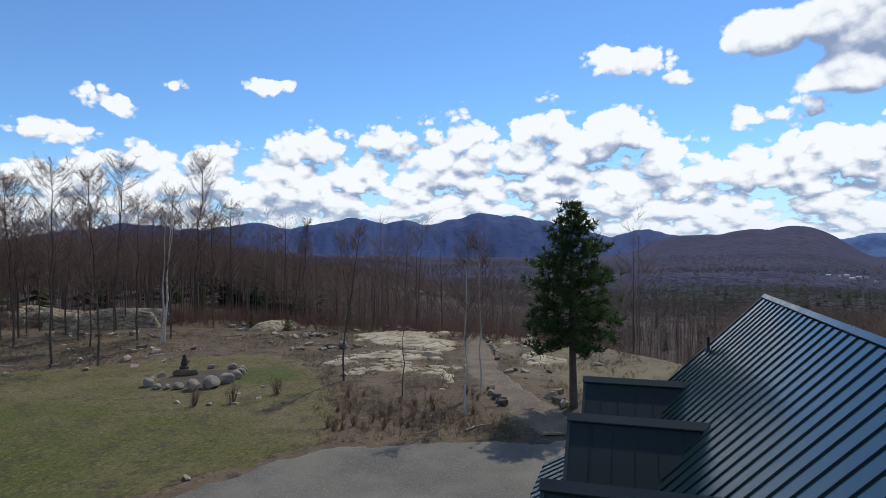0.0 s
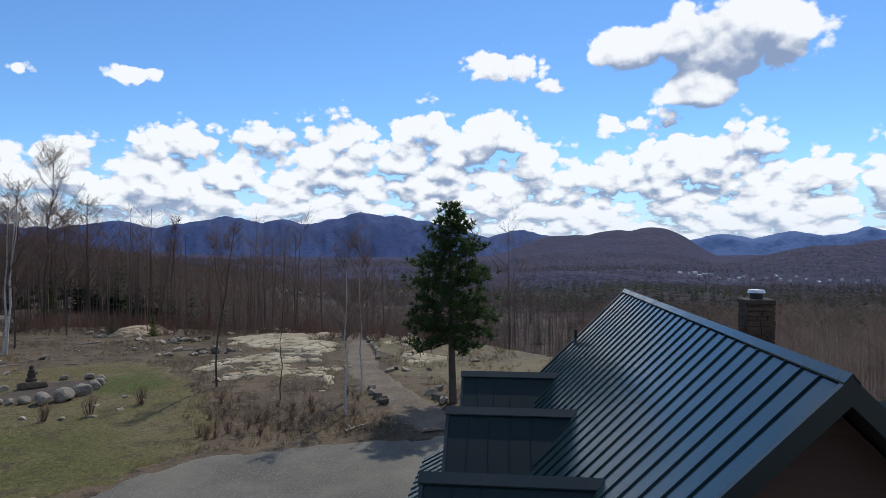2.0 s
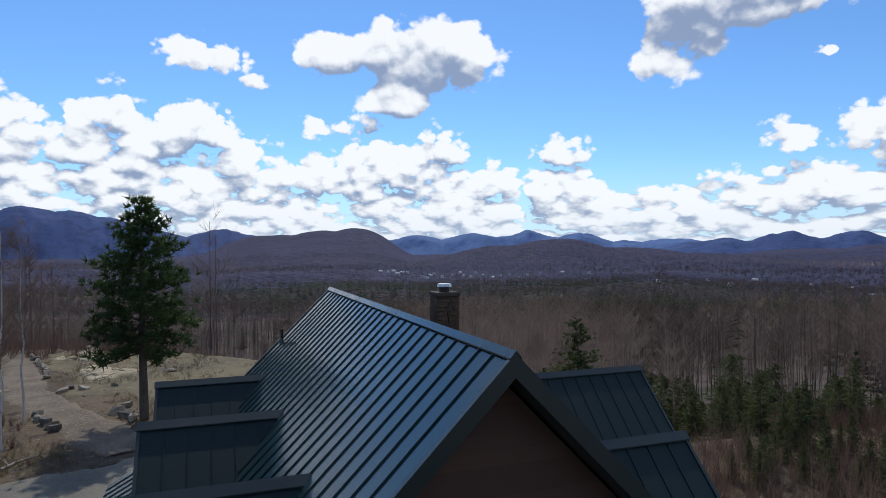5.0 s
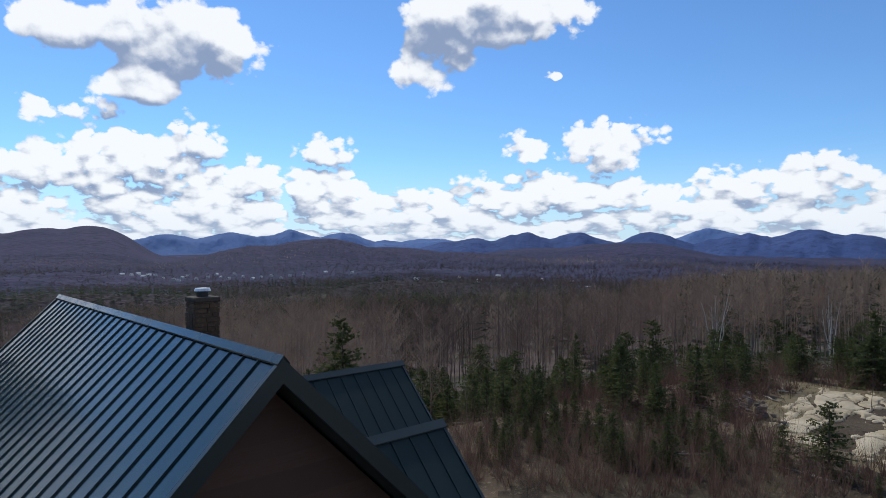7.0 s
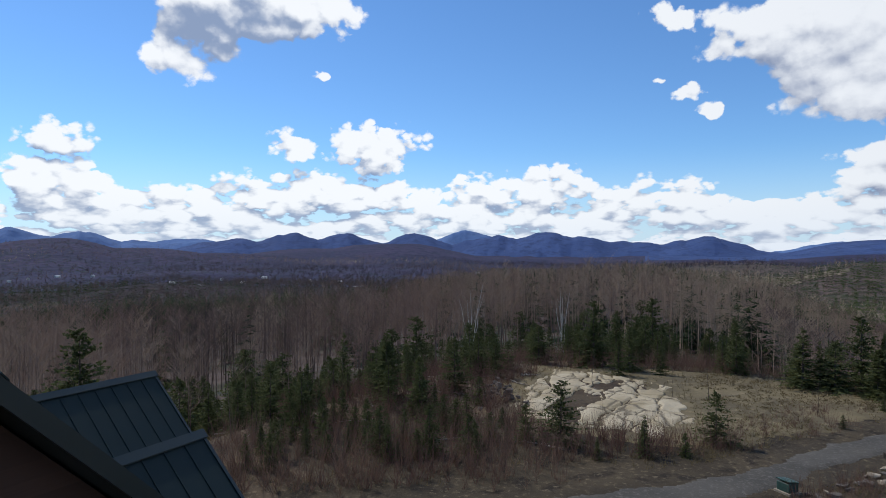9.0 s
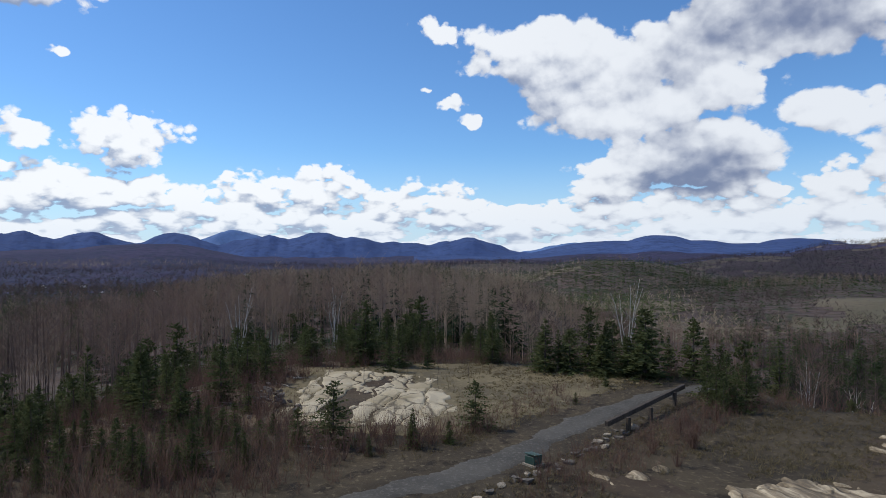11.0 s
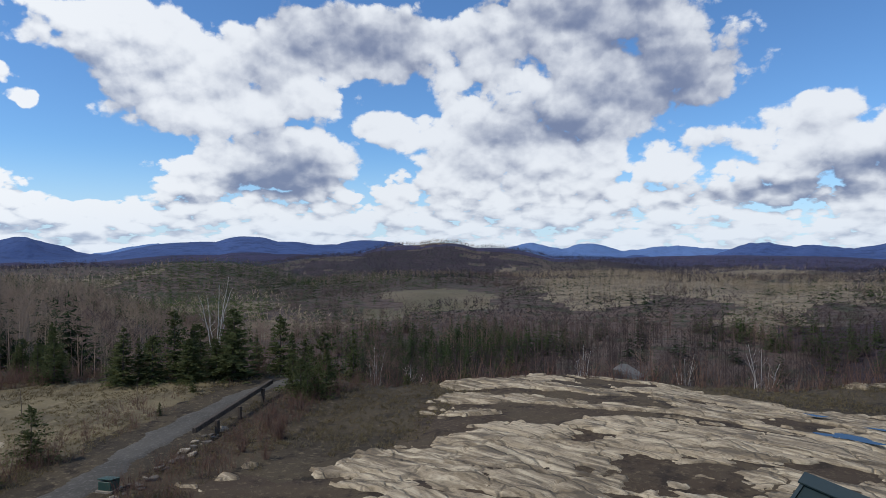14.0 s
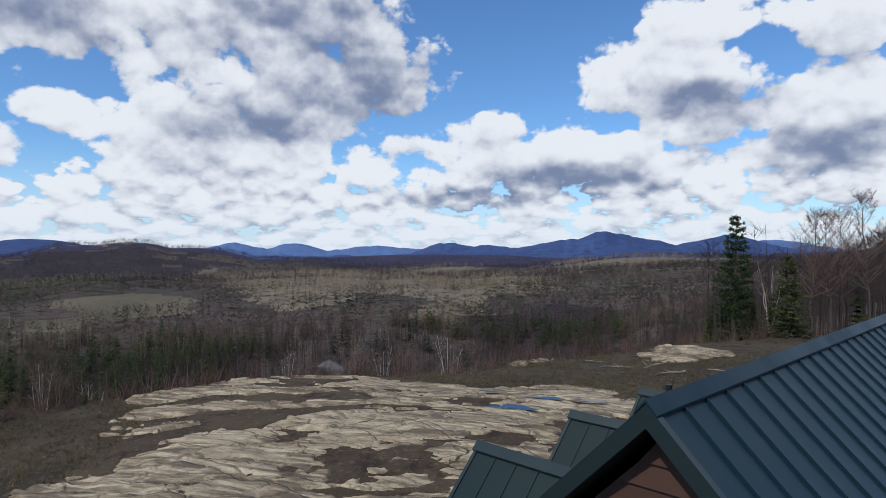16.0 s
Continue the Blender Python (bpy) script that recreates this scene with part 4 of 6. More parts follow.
        part("porch_deck", prism([(s0, w0, z0 - 0.03), (s0, w1, z1 - 0.03), (s0, w1, z1 - 0.2), (s0, w0, z0 - 0.2)], (s1 - s0, 0, 0)), M["soffit"], body)
    return body


def dormer(body, side, mid, outer, ridge, dz, wide, pan):
    """A gabled dormer whose ridge runs out level from the main slope."""
    top = ridge - dz
    node = new("dormer")
    node.parent = body
    for turn in (1, -1):
        corners = [(mid, side * outer, top), (mid, side * (dz - 0.05), top), (mid + turn * wide, side * (dz + wide - 0.05), top - wide), (mid + turn * wide, side * outer, top - wide)]
        part("dormer_slope", prism(corners, (0, 0, -0.07)), M["dormer_metal"], node)
        w = outer - 0.03
        while w > dz + 0.1:
            reach = min(wide, max(w - dz, 0.05))
            lo = [(mid + turn * 0.05, side * w, top - 0.05), (mid + turn * reach, side * w, top - reach)]
            up = Vector((turn * 0.011, 0, 0.011))
            pts = [lo[0], lo[1], tuple(Vector(lo[1]) + up), tuple(Vector(lo[0]) + up)]
            part("seam", prism(pts, (0, side * 0.014, 0)), M["dormer_metal"], node)
            w -= pan
        pts = [(mid, side * (outer + 0.03), top + 0.03), (mid + turn * wide, side * (outer + 0.03), top - wide + 0.03), (mid + turn * wide, side * (outer + 0.03), top - wide - 0.2),
               (mid, side * (outer + 0.03), top - 0.2)]
        part("rake_trim", prism(pts, (0, -side * 0.06, 0)), M["trim_metal"], node)
        pts = [(mid, side * (outer + 0.05), top + 0.07), (mid + turn * 0.12, side * (outer + 0.05), top - 0.05), (mid + turn * 0.12, side * (outer + 0.05), top - 0.07), (mid, side * (outer + 0.05), top + 0.05)]
        part("ridge_cap", prism(pts, (0, -side * (outer + 0.05 - dz + 0.1), 0)), M["trim_metal"], node)
    inset = wide - 0.25
    front = outer - 0.35
    foot = ridge - outer - 0.1
    pts = [(mid - inset, side * front, foot), (mid + inset, side * front, foot), (mid + inset, side * front, top - inset - 0.1), (mid, side * front, top - 0.1), (mid - inset, side * front, top - inset - 0.1)]
    part("dormer_front", prism(pts, (0, -side * 0.12, 0)), M["siding"], node)
    for turn in (1, -1):
        at = mid + turn * inset
        pts = [(at, side * front, foot), (at, side * front, top - inset - 0.08), (at, side * (dz + inset), top - inset - 0.08)]
        part("cheek_wall", prism(pts, (-turn * 0.1, 0, 0)), M["siding"], node)


HEAD_1, HEAD_2 = math.atan2(0.32673, 0.94512), math.atan2(-0.521, -0.8535)
house_a = house("timber_house", (5.14, 4.9), HEAD_1, 11.95, 8.175, 4.75, [(2.45, 4.5, 2.0, 1.45), (6.1, 4.5, 2.0, 1.45), (9.95, 4.5, 2.05, 1.45)],
                [(2.26, 4.4, 2.0, 1.45), (7.45, 7.5, 2.0, 2.6)], "brown timber house with a dark green standing-seam metal roof and dormers",
                kick=(3.6, 12.2, 4.35, 3.95, 5.85, 3.1))
FINISH["roof"] = M["roof_matte"]   # the second roof has a duller finish
house_b = house("timber_house", (-0.62, -4.83), HEAD_2, 14.0, 8.175, 4.75, [(3.05, 4.42, 1.95, 1.2), (5.65, 4.42, 1.95, 1.2), (8.25, 4.4, 1.95, 1.2)], [],
                "second timber house with dark green metal roof and reddish clapboard gable", trim=0.14, wide=0.4, cap=0.09, over=0.2)


def chimney(house_ob, s, w, z0, z1, wide):
    ob = tagged(new("chimney"), "square brown stone chimney with a steel flue cap", "chimney")
    ob.matrix_world = house_ob.matrix_world @ pose(s, w, 0)
    part("core", box(-wide / 2 + 0.02, -wide / 2 + 0.02, z0, wide / 2 - 0.02, wide / 2 - 0.02, z1 - 0.08), M["mortar"], ob)
    z, gen = z0, random.Random(5)
    while z < z1 - 0.1:
        tall = 0.06 + 0.035 * gen.random()
        tall = min(tall, z1 - 0.08 - z)
        for face in range(4):
            x = -wide / 2
            while x < wide / 2 - 0.04:
                long = min(0.1 + 0.16 * gen.random(), wide / 2 - x)
                b = box(x + 0.006, -wide / 2 - 0.012 * gen.random(), z + 0.006, x + long - 0.006, -wide / 2 + 0.05, z + tall - 0.006)
                stone = part("stone", b, M["chimney_stone"], ob)
                stone.matrix_local = pose(0, 0, 0, 0, 0, 90 * face)
                x += long
        z += tall
    part("crown", box(-wide / 2 - 0.015, -wide / 2 - 0.015, z1 - 0.08, wide / 2 + 0.015, wide / 2 + 0.015, z1, 0.012), M["mortar"], ob, "grey concrete chimney crown")
    part("flue", rod((0, 0, z1), (0, 0, z1 + 0.1), 0.1), M["black_metal"], ob, "black metal flue")
    part("cap", rod((0, 0, z1 + 0.1), (0, 0, z1 + 0.15), 0.14, 0.12, 16), M["steel"], ob, "shiny steel flue cap")
    return ob


chimney(house_a, 4.6, -0.86, 6.9, 8.58, 0.43)


def vent_pipe(house_ob, s, w, z0, z1, r):
    ob = tagged(new("vent_pipe"), "dark plumbing vent pipe through the metal roof", "pipe")
    ob.matrix_world = house_ob.matrix_world @ pose(s, w, 0)
    part("pipe", rod((0, 0, z0), (0, 0, z1), r), M["black_metal"], ob)
    part("flashing", rod((0, 0, z0), (0, 0, z0 + 0.12), r * 2.4, r * 1.1), M["trim_metal"], ob)


vent_pipe(house_a, 11.3, 1.45, 6.75, 7.15, 0.04)
vent_pipe(house_b, 2.2, 0.9, 7.2, 7.86, 0.035)


# ------------------------------------------------------------------ sheets and rock on the ground
def inside(x, y, outline):
    """Signed distance into an outline, in metres, positive inside."""
    x, y = np.asarray(x, float), np.asarray(y, float)
    best, within = np.full(x.shape, 1e9), np.zeros(x.shape, bool)
    for (ax, ay), (bx, by) in zip(outline, outline[1:] + outline[:1]):
        dx, dy = bx - ax, by - ay
        t = np.clip(((x - ax) * dx + (y - ay) * dy) / (dx * dx + dy * dy), 0, 1)
        best = np.minimum(best, np.hypot(x - ax - t * dx, y - ay - t * dy))
        crosses = (ay > y) != (by > y)
        within ^= crosses & (x < (bx - ax) * (y - ay) / (by - ay + 1e-12) + ax)
    return np.where(within, best, -best)


def along(x, y, line):
    """Distance from a line of points."""
    best = np.full(np.shape(x), 1e9)
    for (ax, ay), (bx, by) in zip(line, line[1:]):
        dx, dy = bx - ax, by - ay
        t = np.clip(((x - ax) * dx + (y - ay) * dy) / (dx * dx + dy * dy), 0, 1)
        best = np.minimum(best, np.hypot(x - ax - t * dx, y - ay - t * dy))
    return best


def patch(name, bounds, cell, member, height, mat, label, category, smooth=True):
    """A sheet of small quads where member is above 0, with its rim sunk into the ground."""
    x0, x1, y0, y1 = bounds
    xs, ys = np.arange(x0, x1, cell), np.arange(y0, y1, cell)
    gx, gy = np.meshgrid(xs, ys, indexing="ij")
    m = member(gx, gy)
    z = height(gx, gy, m)
    nx, ny = gx.shape
    i, j = np.meshgrid(np.arange(nx - 1), np.arange(ny - 1), indexing="ij")
    o = (i * ny + j).ravel()
    quads = np.stack([o, o + ny, o + ny + 1, o + 1], 1)
    quads = quads[(m.ravel()[quads] > 0).any(1)]
    used, back = np.unique(quads, return_inverse=True)
    verts = np.stack([gx.ravel(), gy.ravel(), z.ravel()], 1)[used]
    ob = new(name, fast_mesh(name, verts, back.reshape(-1, 4), mat, smooth=smooth))
    return tagged(ob, label, category, kind="structure")


def sheet_height(lift, rise=0.25):
    return lambda x, y, m: ground_z(x, y) - 0.12 + (0.12 + lift) * step(m, -0.1, rise)


def ragged(x, y, amount, scale, seed):
    return amount * fbm(x, y, scale, 4, 0.6, seed)


DRIVE = [(-34, 3), (-30, 6), (-16, 17.5), (-10, 23.5), (-6.3, 27.7), (-3.9, 29.7), (2.8, 30.2), (7.2, 30.4), (9.6, 36.2), (12, 33), (9, 22), (4, 8), (0, 3)]
LAWN = [(-40, 10), (-40, 44), (-28, 49), (-22, 52), (-14, 56), (-9.5, 52), (-7.2, 44), (-5.2, 36), (-4.4, 31), (-6.6, 28.3), (-10.3, 24.2), (-16, 18.5), (-30, 7)]
patch("lawn", (-41, -3, 6, 58), 0.3, lambda x, y: inside(x, y, LAWN) + ragged(x, y, 0.8, 0.35, 51), sheet_height(0.05), M["lawn"], "patchy green and tan lawn in early spring", "lawn")
patch("driveway", (-35, 13, 2, 37), 0.25, lambda x, y: inside(x, y, DRIVE) + ragged(x, y, 0.45, 0.5, 52), sheet_height(0.06), M["gravel"], "grey crushed gravel driveway beside the house", "driveway")
PATH_LINE = [(7.2, 32), (6.3, 36), (5.4, 42), (4.7, 48), (4.9, 54), (5.3, 60), (5.3, 66)]
patch("garden_path", (1, 11, 31, 67), 0.2, lambda x, y: 1.75 - 0.022 * (y - 30) - along(x, y, PATH_LINE) + ragged(x, y, 0.35, 0.6, 53), sheet_height(0.06), M["path_dirt"],
      "pale gravel footpath up to the bare rock", "path")
ROAD_LINE = [(16, 14), (20, 6), (22.2, 0), (24.3, -5.2), (26.4, -8.8), (29.6, -13), (32.4, -17), (34.6, -20.5), (36.2, -25), (36.5, -31)]
patch("road", (13, 41, -33, 16), 0.25, lambda x, y: 0.9 - along(x + 0.1, y + 0.2, ROAD_LINE) + ragged(x, y, 0.3, 0.5, 54), sheet_height(0.06), M["road_gravel"], "grey gravel access road curving into the woods", "road")
MEADOW = [(30, -6), (33, 1), (40, 3), (49, -1), (50, -10), (46, -20), (40, -22), (36.5, -20), (33.6, -15.5), (29.5, -10)]
patch("meadow", (28, 52, -24, 5), 0.3, lambda x, y: inside(x, y, MEADOW) + ragged(x, y, 1.2, 0.3, 55), sheet_height(0.045), M["meadow"], "straw-coloured dry grass clearing", "meadow")
YARD = [(6.6, 44), (6.8, 64), (18, 60), (24, 50), (20, 44), (10, 42)]
patch("meadow", (5, 26, 40, 66), 0.3, lambda x, y: inside(x, y, YARD) + ragged(x, y, 1.2, 0.3, 56), sheet_height(0.045), M["meadow"], "pale dry grass slope above the house", "meadow")


def ledges(x, y, heading, spacing, seed):
    """Tilted beds of rock: long low steps, broken by noise."""
    a = radians(heading)
    v = (x * math.cos(a) + y * math.sin(a)) / spacing + 0.75 * fbm(x, y, 0.11, 3, 0.5, seed) + 0.16 * fbm(x, y, 0.7, 3, 0.5, seed + 4)
    f = v - np.floor(v)
    return step(f, 0.0, 0.10) * (1 - 0.75 * f)


def bedrock(name, outline, cell, rise, heading, spacing, seed, label, bare=0.0, reach=6.0, mat="bedrock", soil=False, earth="rock_soil", long=1.3, short=0.42, split=0.0, rough=1.0):
    xs, ys = [p[0] for p in outline], [p[1] for p in outline]
    bounds = (min(xs) - 2, max(xs) + 2, min(ys) - 2, max(ys) + 2)

    c, k = math.cos(radians(heading)), math.sin(radians(heading))

    def dome(x, y):
        m = inside(x, y, outline) + ragged(x, y, 1.3, 0.3, seed)
        return m, rise * step(m, 0, reach) * (0.65 + 0.35 * fbm(x, y, 0.1, 2, 0.5, seed + 2))

    def lift(x, y):
        m, body = dome(x, y)
        across, strike = x * c + y * k, y * c - x * k
        pocket = fbm(strike * 0.6, across * 1.35, 0.19, 5, 0.62, seed + 9) + 0.3 * fbm(strike * 0.7, across * 1.6, 0.75, 4, 0.6, seed + 12)
        # blocks split along the strike and across it, each at a height of its own
        u = strike / (spacing * long) + 0.35 * fbm(x, y, 0.35, 3, 0.5, seed + 6)
        v = across / (spacing * short) + 0.55 * fbm(x, y, 0.22, 3, 0.5, seed + 7)
        block = value_noise(np.floor(u), np.floor(v), seed + 30) * 0.10 + (v - np.floor(v) - 0.5) * 0.10
        body = body + 0.1 + rough * (0.22 * (ledges(x, y, heading, spacing, seed) - 0.5) + block)
        body = body + 0.05 * fbm(strike * 0.6, across * 1.4, 0.9, 4, 0.55, seed + 5)
        if split:
            u = u + 0.5 * np.floor(v) + 0.3 * value_noise(np.floor(v), 0 * v, seed + 31)
            gap = np.minimum(np.minimum(u - np.floor(u), np.ceil(u) - u) * spacing * long, np.minimum(v - np.floor(v), np.ceil(v) - v) * spacing * short)
            body = body - split * (1 - step(gap, 0.02, 0.11))
        return body - 0.42 * step(pocket, 0.02 + bare, 0.22 + bare) - 2.0 * step(-m, -0.4, 1.2)

    if soil:
        patch("soil", bounds, 0.3, lambda x, y: dome(x, y)[0] + 0.8, lambda x, y, m: ground_z(x, y) + dome(x, y)[1] + 0.04 * fbm(x, y, 0.4, 2, seed=seed) - 0.25 * step(-m, -0.9, 0.0),
              M[earth], "dark leaf litter and soil between the ledges", "soil")
        return patch(name, bounds, cell, lambda x, y: lift(x, y) - dome(x, y)[1] + 0.06, lambda x, y, m: ground_z(x, y) + np.maximum(lift(x, y), dome(x, y)[1] - 0.3), M[mat], label, "rock", smooth=False)
    return patch(name, bounds, cell, lambda x, y: lift(x, y) + 0.04, lambda x, y, m: ground_z(x, y) + np.maximum(m - 0.04, -0.35), M[mat], label, "rock", smooth=False)


SOUTH_ROCK = [(23.2, -12), (21.6, -17), (23.2, -25), (27.5, -33), (27.2, -42), (22, -43), (16, -43.5), (10, -40.5), (4, -41.5), (-1.5, -42), (-3, -36), (-3, -28), (2, -20), (8, -16), (14, -11)]
bedrock("bedrock", SOUTH_ROCK, 0.14, 0.7, 105, 3.6, 61, "broad bare ledge of pale weathered bedrock with soil pockets", 0.16, 9.0, soil=True, long=1.0, short=0.6, split=0.1, rough=0.42)
EAST_ROCK = [(33, -1.5), (34.5, 0.5), (38, 1.3), (43, -1), (47.5, -2), (46, -6.5), (40, -9.2), (35, -9.6), (32, -6)]
bedrock("bedrock", EAST_ROCK, 0.12, 0.4, 70, 2.6, 71, "pale jointed bedrock dome in a clearing", 0.5, 5.0, "pale_rock", True, long=1.25, short=0.75, split=0.24, rough=0.16)
SLAB = [(-5.5, 60), (-7, 67), (-3, 71), (3.5, 67), (4.2, 60), (2, 56.5), (-1.5, 57.5)]
bedrock("bedrock", SLAB, 0.2, 0.35, 110, 5.0, 81, "smooth pale rock slab beside the path", 0.5, 3.0, "pale_rock", rough=0.35)
LEDGE = [(-8.5, 47), (-8, 54), (-2, 56), (3.2, 54), (3.0, 44), (1.5, 40.5), (-1, 43), (-5, 45)]
bedrock("bedrock", LEDGE, 0.14, 0.25, 97, 1.5, 91, "broken low rock ledges with brown soil between", -0.04, 3.0, "pale_rock", True, "dry_ground", split=0.12, rough=0.6)
SLAB_2 = [(8, 60.5), (11, 63), (15, 60.5), (14, 58.6)]
bedrock("bedrock", SLAB_2, 0.25, 0.12, 100, 2.5, 101, "thin pale rock outcrop in dry grass", 0.4, 1.5, "pale_rock")
SLAB_3 = [(7.6, 51), (9, 54.5), (12.5, 52), (11, 49.6)]
bedrock("bedrock", SLAB_3, 0.2, 0.12, 100, 2.0, 105, "small pale rock outcrop near the path", 0.2, 1.5, "pale_rock")
LEFT_ROCK = [(-54, 80), (-50, 87), (-42, 90), (-33, 79), (-32, 74.5), (-39, 72), (-47, 76)]
bedrock("bedrock", LEFT_ROCK, 0.25, 2.1, 115, 2.6, 111, "long grey rock outcrop at the edge of the woods", 0.3, 1.5)
MOUND = [(-22, 71), (-20, 78), (-16, 79), (-13.5, 74), (-17, 70)]
bedrock("bedrock", MOUND, 0.25, 0.7, 110, 1.8, 115, "low rocky mound under small spruces", 0.1, 3.0)
EDGE_ROCK = [(-3, -53), (-6, -61), (-10, -62), (-11, -58), (-6, -53)]
bedrock("bedrock", EDGE_ROCK, 0.25, 0.7, 100, 1.8, 121, "pale rock outcrop at the far edge of the clearing", 0.1, 3.0)
EDGE_ROCK_2 = [(4, -49.5), (3.5, -52), (8.5, -50.5), (9.5, -48.6)]
bedrock("bedrock", EDGE_ROCK_2, 0.22, 0.5, 100, 1.8, 125, "low pale rock outcrop near the trees", 0.2, 1.5)


def pool(x, y, rx, ry, seed):
    """Water level with the rock round it."""
    level = gz(x, y) + 0.7 * (0.65 + 0.35 * float(fbm(x, y, 0.1, 2, 0.5, 63))) + 0.1
    gen = random.Random(seed)
    ring = []
    for k in range(28):
        a = 2 * math.pi * k / 28
        q = 1 + 0.3 * math.sin(3 * a + seed) + 0.25 * (gen.random() - 0.5)
        ring.append((x + rx * q * math.cos(a), y + ry * q * math.sin(a), level))
    ob = link_mesh("rain_pool", ring, [tuple(range(28))], M["pool_water"])
    tagged(ob, "shallow rain pool lying on the bedrock", "puddle", kind="structure")


for k, item in enumerate([(4.3, -33.9, 1.2, 0.45), (2.7, -36.7, 1.0, 0.3), (0.2, -36.6, 0.9, 0.3), (6.2, -37.3, 0.5, 0.2)]):
    pool(*item, k)


# ------------------------------------------------------------------ stones
def stone_mesh(name, seed, mat, squarish=0.5):
    """A boulder about 1 m across: a worn block with knocked-off corners."""
    gen = random.Random(seed)
    bm = bmesh.new()
    bmesh.ops.create_icosphere(bm, subdivisions=3, radius=0.5)
    cuts = [(Vector((gen.gauss(0, 1), gen.gauss(0, 1), gen.gauss(0, 0.7))).normalized(), 0.30 + 0.16 * gen.random()) for _ in range(9)]
    for v in bm.verts:
        d = v.co.normalized()
        r = 0.5
        for normal, far in cuts:
            c = d.dot(normal)
            if c > 0.05:
                r = min(r, far / c * (1 - squarish) + squarish * min(0.55, far / c))
        v.co = d * r * (1 + 0.06 * noise.noise(d * 3 + Vector((seed, 0, 0))) + 0.03 * noise.noise(d * 9))
    mesh = bpy.data.meshes.new(name)
    bm.to_mesh(mesh)
    bm.free()
    mesh.materials.append(mat)
    return mesh


STONES = [stone_mesh("stone", k, M["stone"]) for k in range(5)]


def block_mesh(name, seed, mat):
    """A split stone about 1 m across with flat broken faces."""
    gen = random.Random(seed)
    bm = bmesh.new()
    for _ in range(15):
        p = Vector((gen.uniform(-1, 1), gen.uniform(-1, 1), gen.uniform(-1, 1)))
        p /= (abs(p.x) ** 5 + abs(p.y) ** 5 + abs(p.z) ** 5) ** 0.2
        bm.verts.new(p * gen.uniform(0.4, 0.52))
    made = bmesh.ops.convex_hull(bm, input=bm.verts)
    bmesh.ops.delete(bm, geom=[v for v in made["geom_interior"] if isinstance(v, bmesh.types.BMVert)], context="VERTS")
    bmesh.ops.bevel(bm, geom=list(bm.edges), offset=0.02, segments=1, affect="EDGES")
    mesh = bpy.data.meshes.new(name)
    bm.to_mesh(mesh)
    bm.free()
    mesh.materials.append(mat)
    return mesh


DARK = [block_mesh("stone", 20 + k, M["dark_stone"]) for k in range(4)]
RUBBLE = [block_mesh("stone", 40 + k, M["rubble"]) for k in range(6)]
pick = random.Random(11)


def stone(x, y, sx, sy, sz, meshes, label, group="", name="stone", z=None, turn=None):
    ob = new(name, meshes[pick.randrange(len(meshes))])
    base = gz(x, y) if z is None else z
    ob.matrix_world = pose(x, y, base + sz * 0.34, 0, 0, pick.random() * 360 if turn is None else turn) @ Matrix.Diagonal((sx, sy, sz, 1))
    return tagged(ob, label, "stone", group)


# ring round the flower bed
BED = [(-18.6, 42.6), (-18.9, 45), (-17.6, 47.6), (-15.4, 48.3), (-13.6, 47.7), (-13.2, 45.6), (-13.4, 43.4), (-14.1, 42.1), (-15, 41.4), (-16.2, 41.7), (-17.5, 41.7)]
patch("flower_bed", (-20, -12, 40, 50), 0.15, lambda x, y: inside(x, y, BED) + 0.1 + ragged(x, y, 0.1, 0.8, 57), sheet_height(0.12, 0.8), M["bed_soil"], "raised bed of dark soil inside a stone ring", "flower bed")
for x, y, s in ((-18.5, 42.5, 0.95), (-17.6, 41.7, 0.62), (-16.9, 41.55, 0.6), (-16.15, 41.6, 0.75), (-15.1, 41.3, 1.15), (-14.1, 41.9, 1.25), (-13.45, 43.1, 1.1), (-13.2, 44.5, 0.95), (-13.25, 45.7, 0.8),
                (-13.5, 47.0, 0.8), (-14.6, 48.2, 0.7), (-16.3, 48.4, 0.6), (-18.0, 47.3, 0.7), (-18.9, 45.6, 0.6), (-18.9, 44.0, 0.6)):
    stone(x, y, s, s * 0.85, s * 0.8, STONES, "rounded grey fieldstone edging the flower bed", "stones round the flower bed", z=gz(x, y) + 0.02)
for x, y, s in ((-14.8, 38.0, 0.6), (-12.8, 37.6, 0.55), (-11.3, 37.7, 0.6), (-10.2, 38.9, 0.45), (-9.4, 40.6, 0.5), (-10.6, 41.8, 0.5), (-11.8, 40.2, 0.4), (-24.7, 52.3, 1.4), (-25.8, 48.4, 0.8), (-22.6, 49.5, 0.7), (-21.2, 51.5, 0.8),
                (-30.5, 46.6, 0.9), (-9.6, 25.6, 0.5), (-19.2, 50.8, 0.8)):
    stone(x, y, s, s * 0.7, s * 0.45, RUBBLE, "flat pale stone lying in the grass", "stones in the lawn")
slab = stone(-17.3, 45.8, 1.9, 1.3, 0.75, RUBBLE, "flat tan boulder carrying a small statue", turn=20, name="boulder")


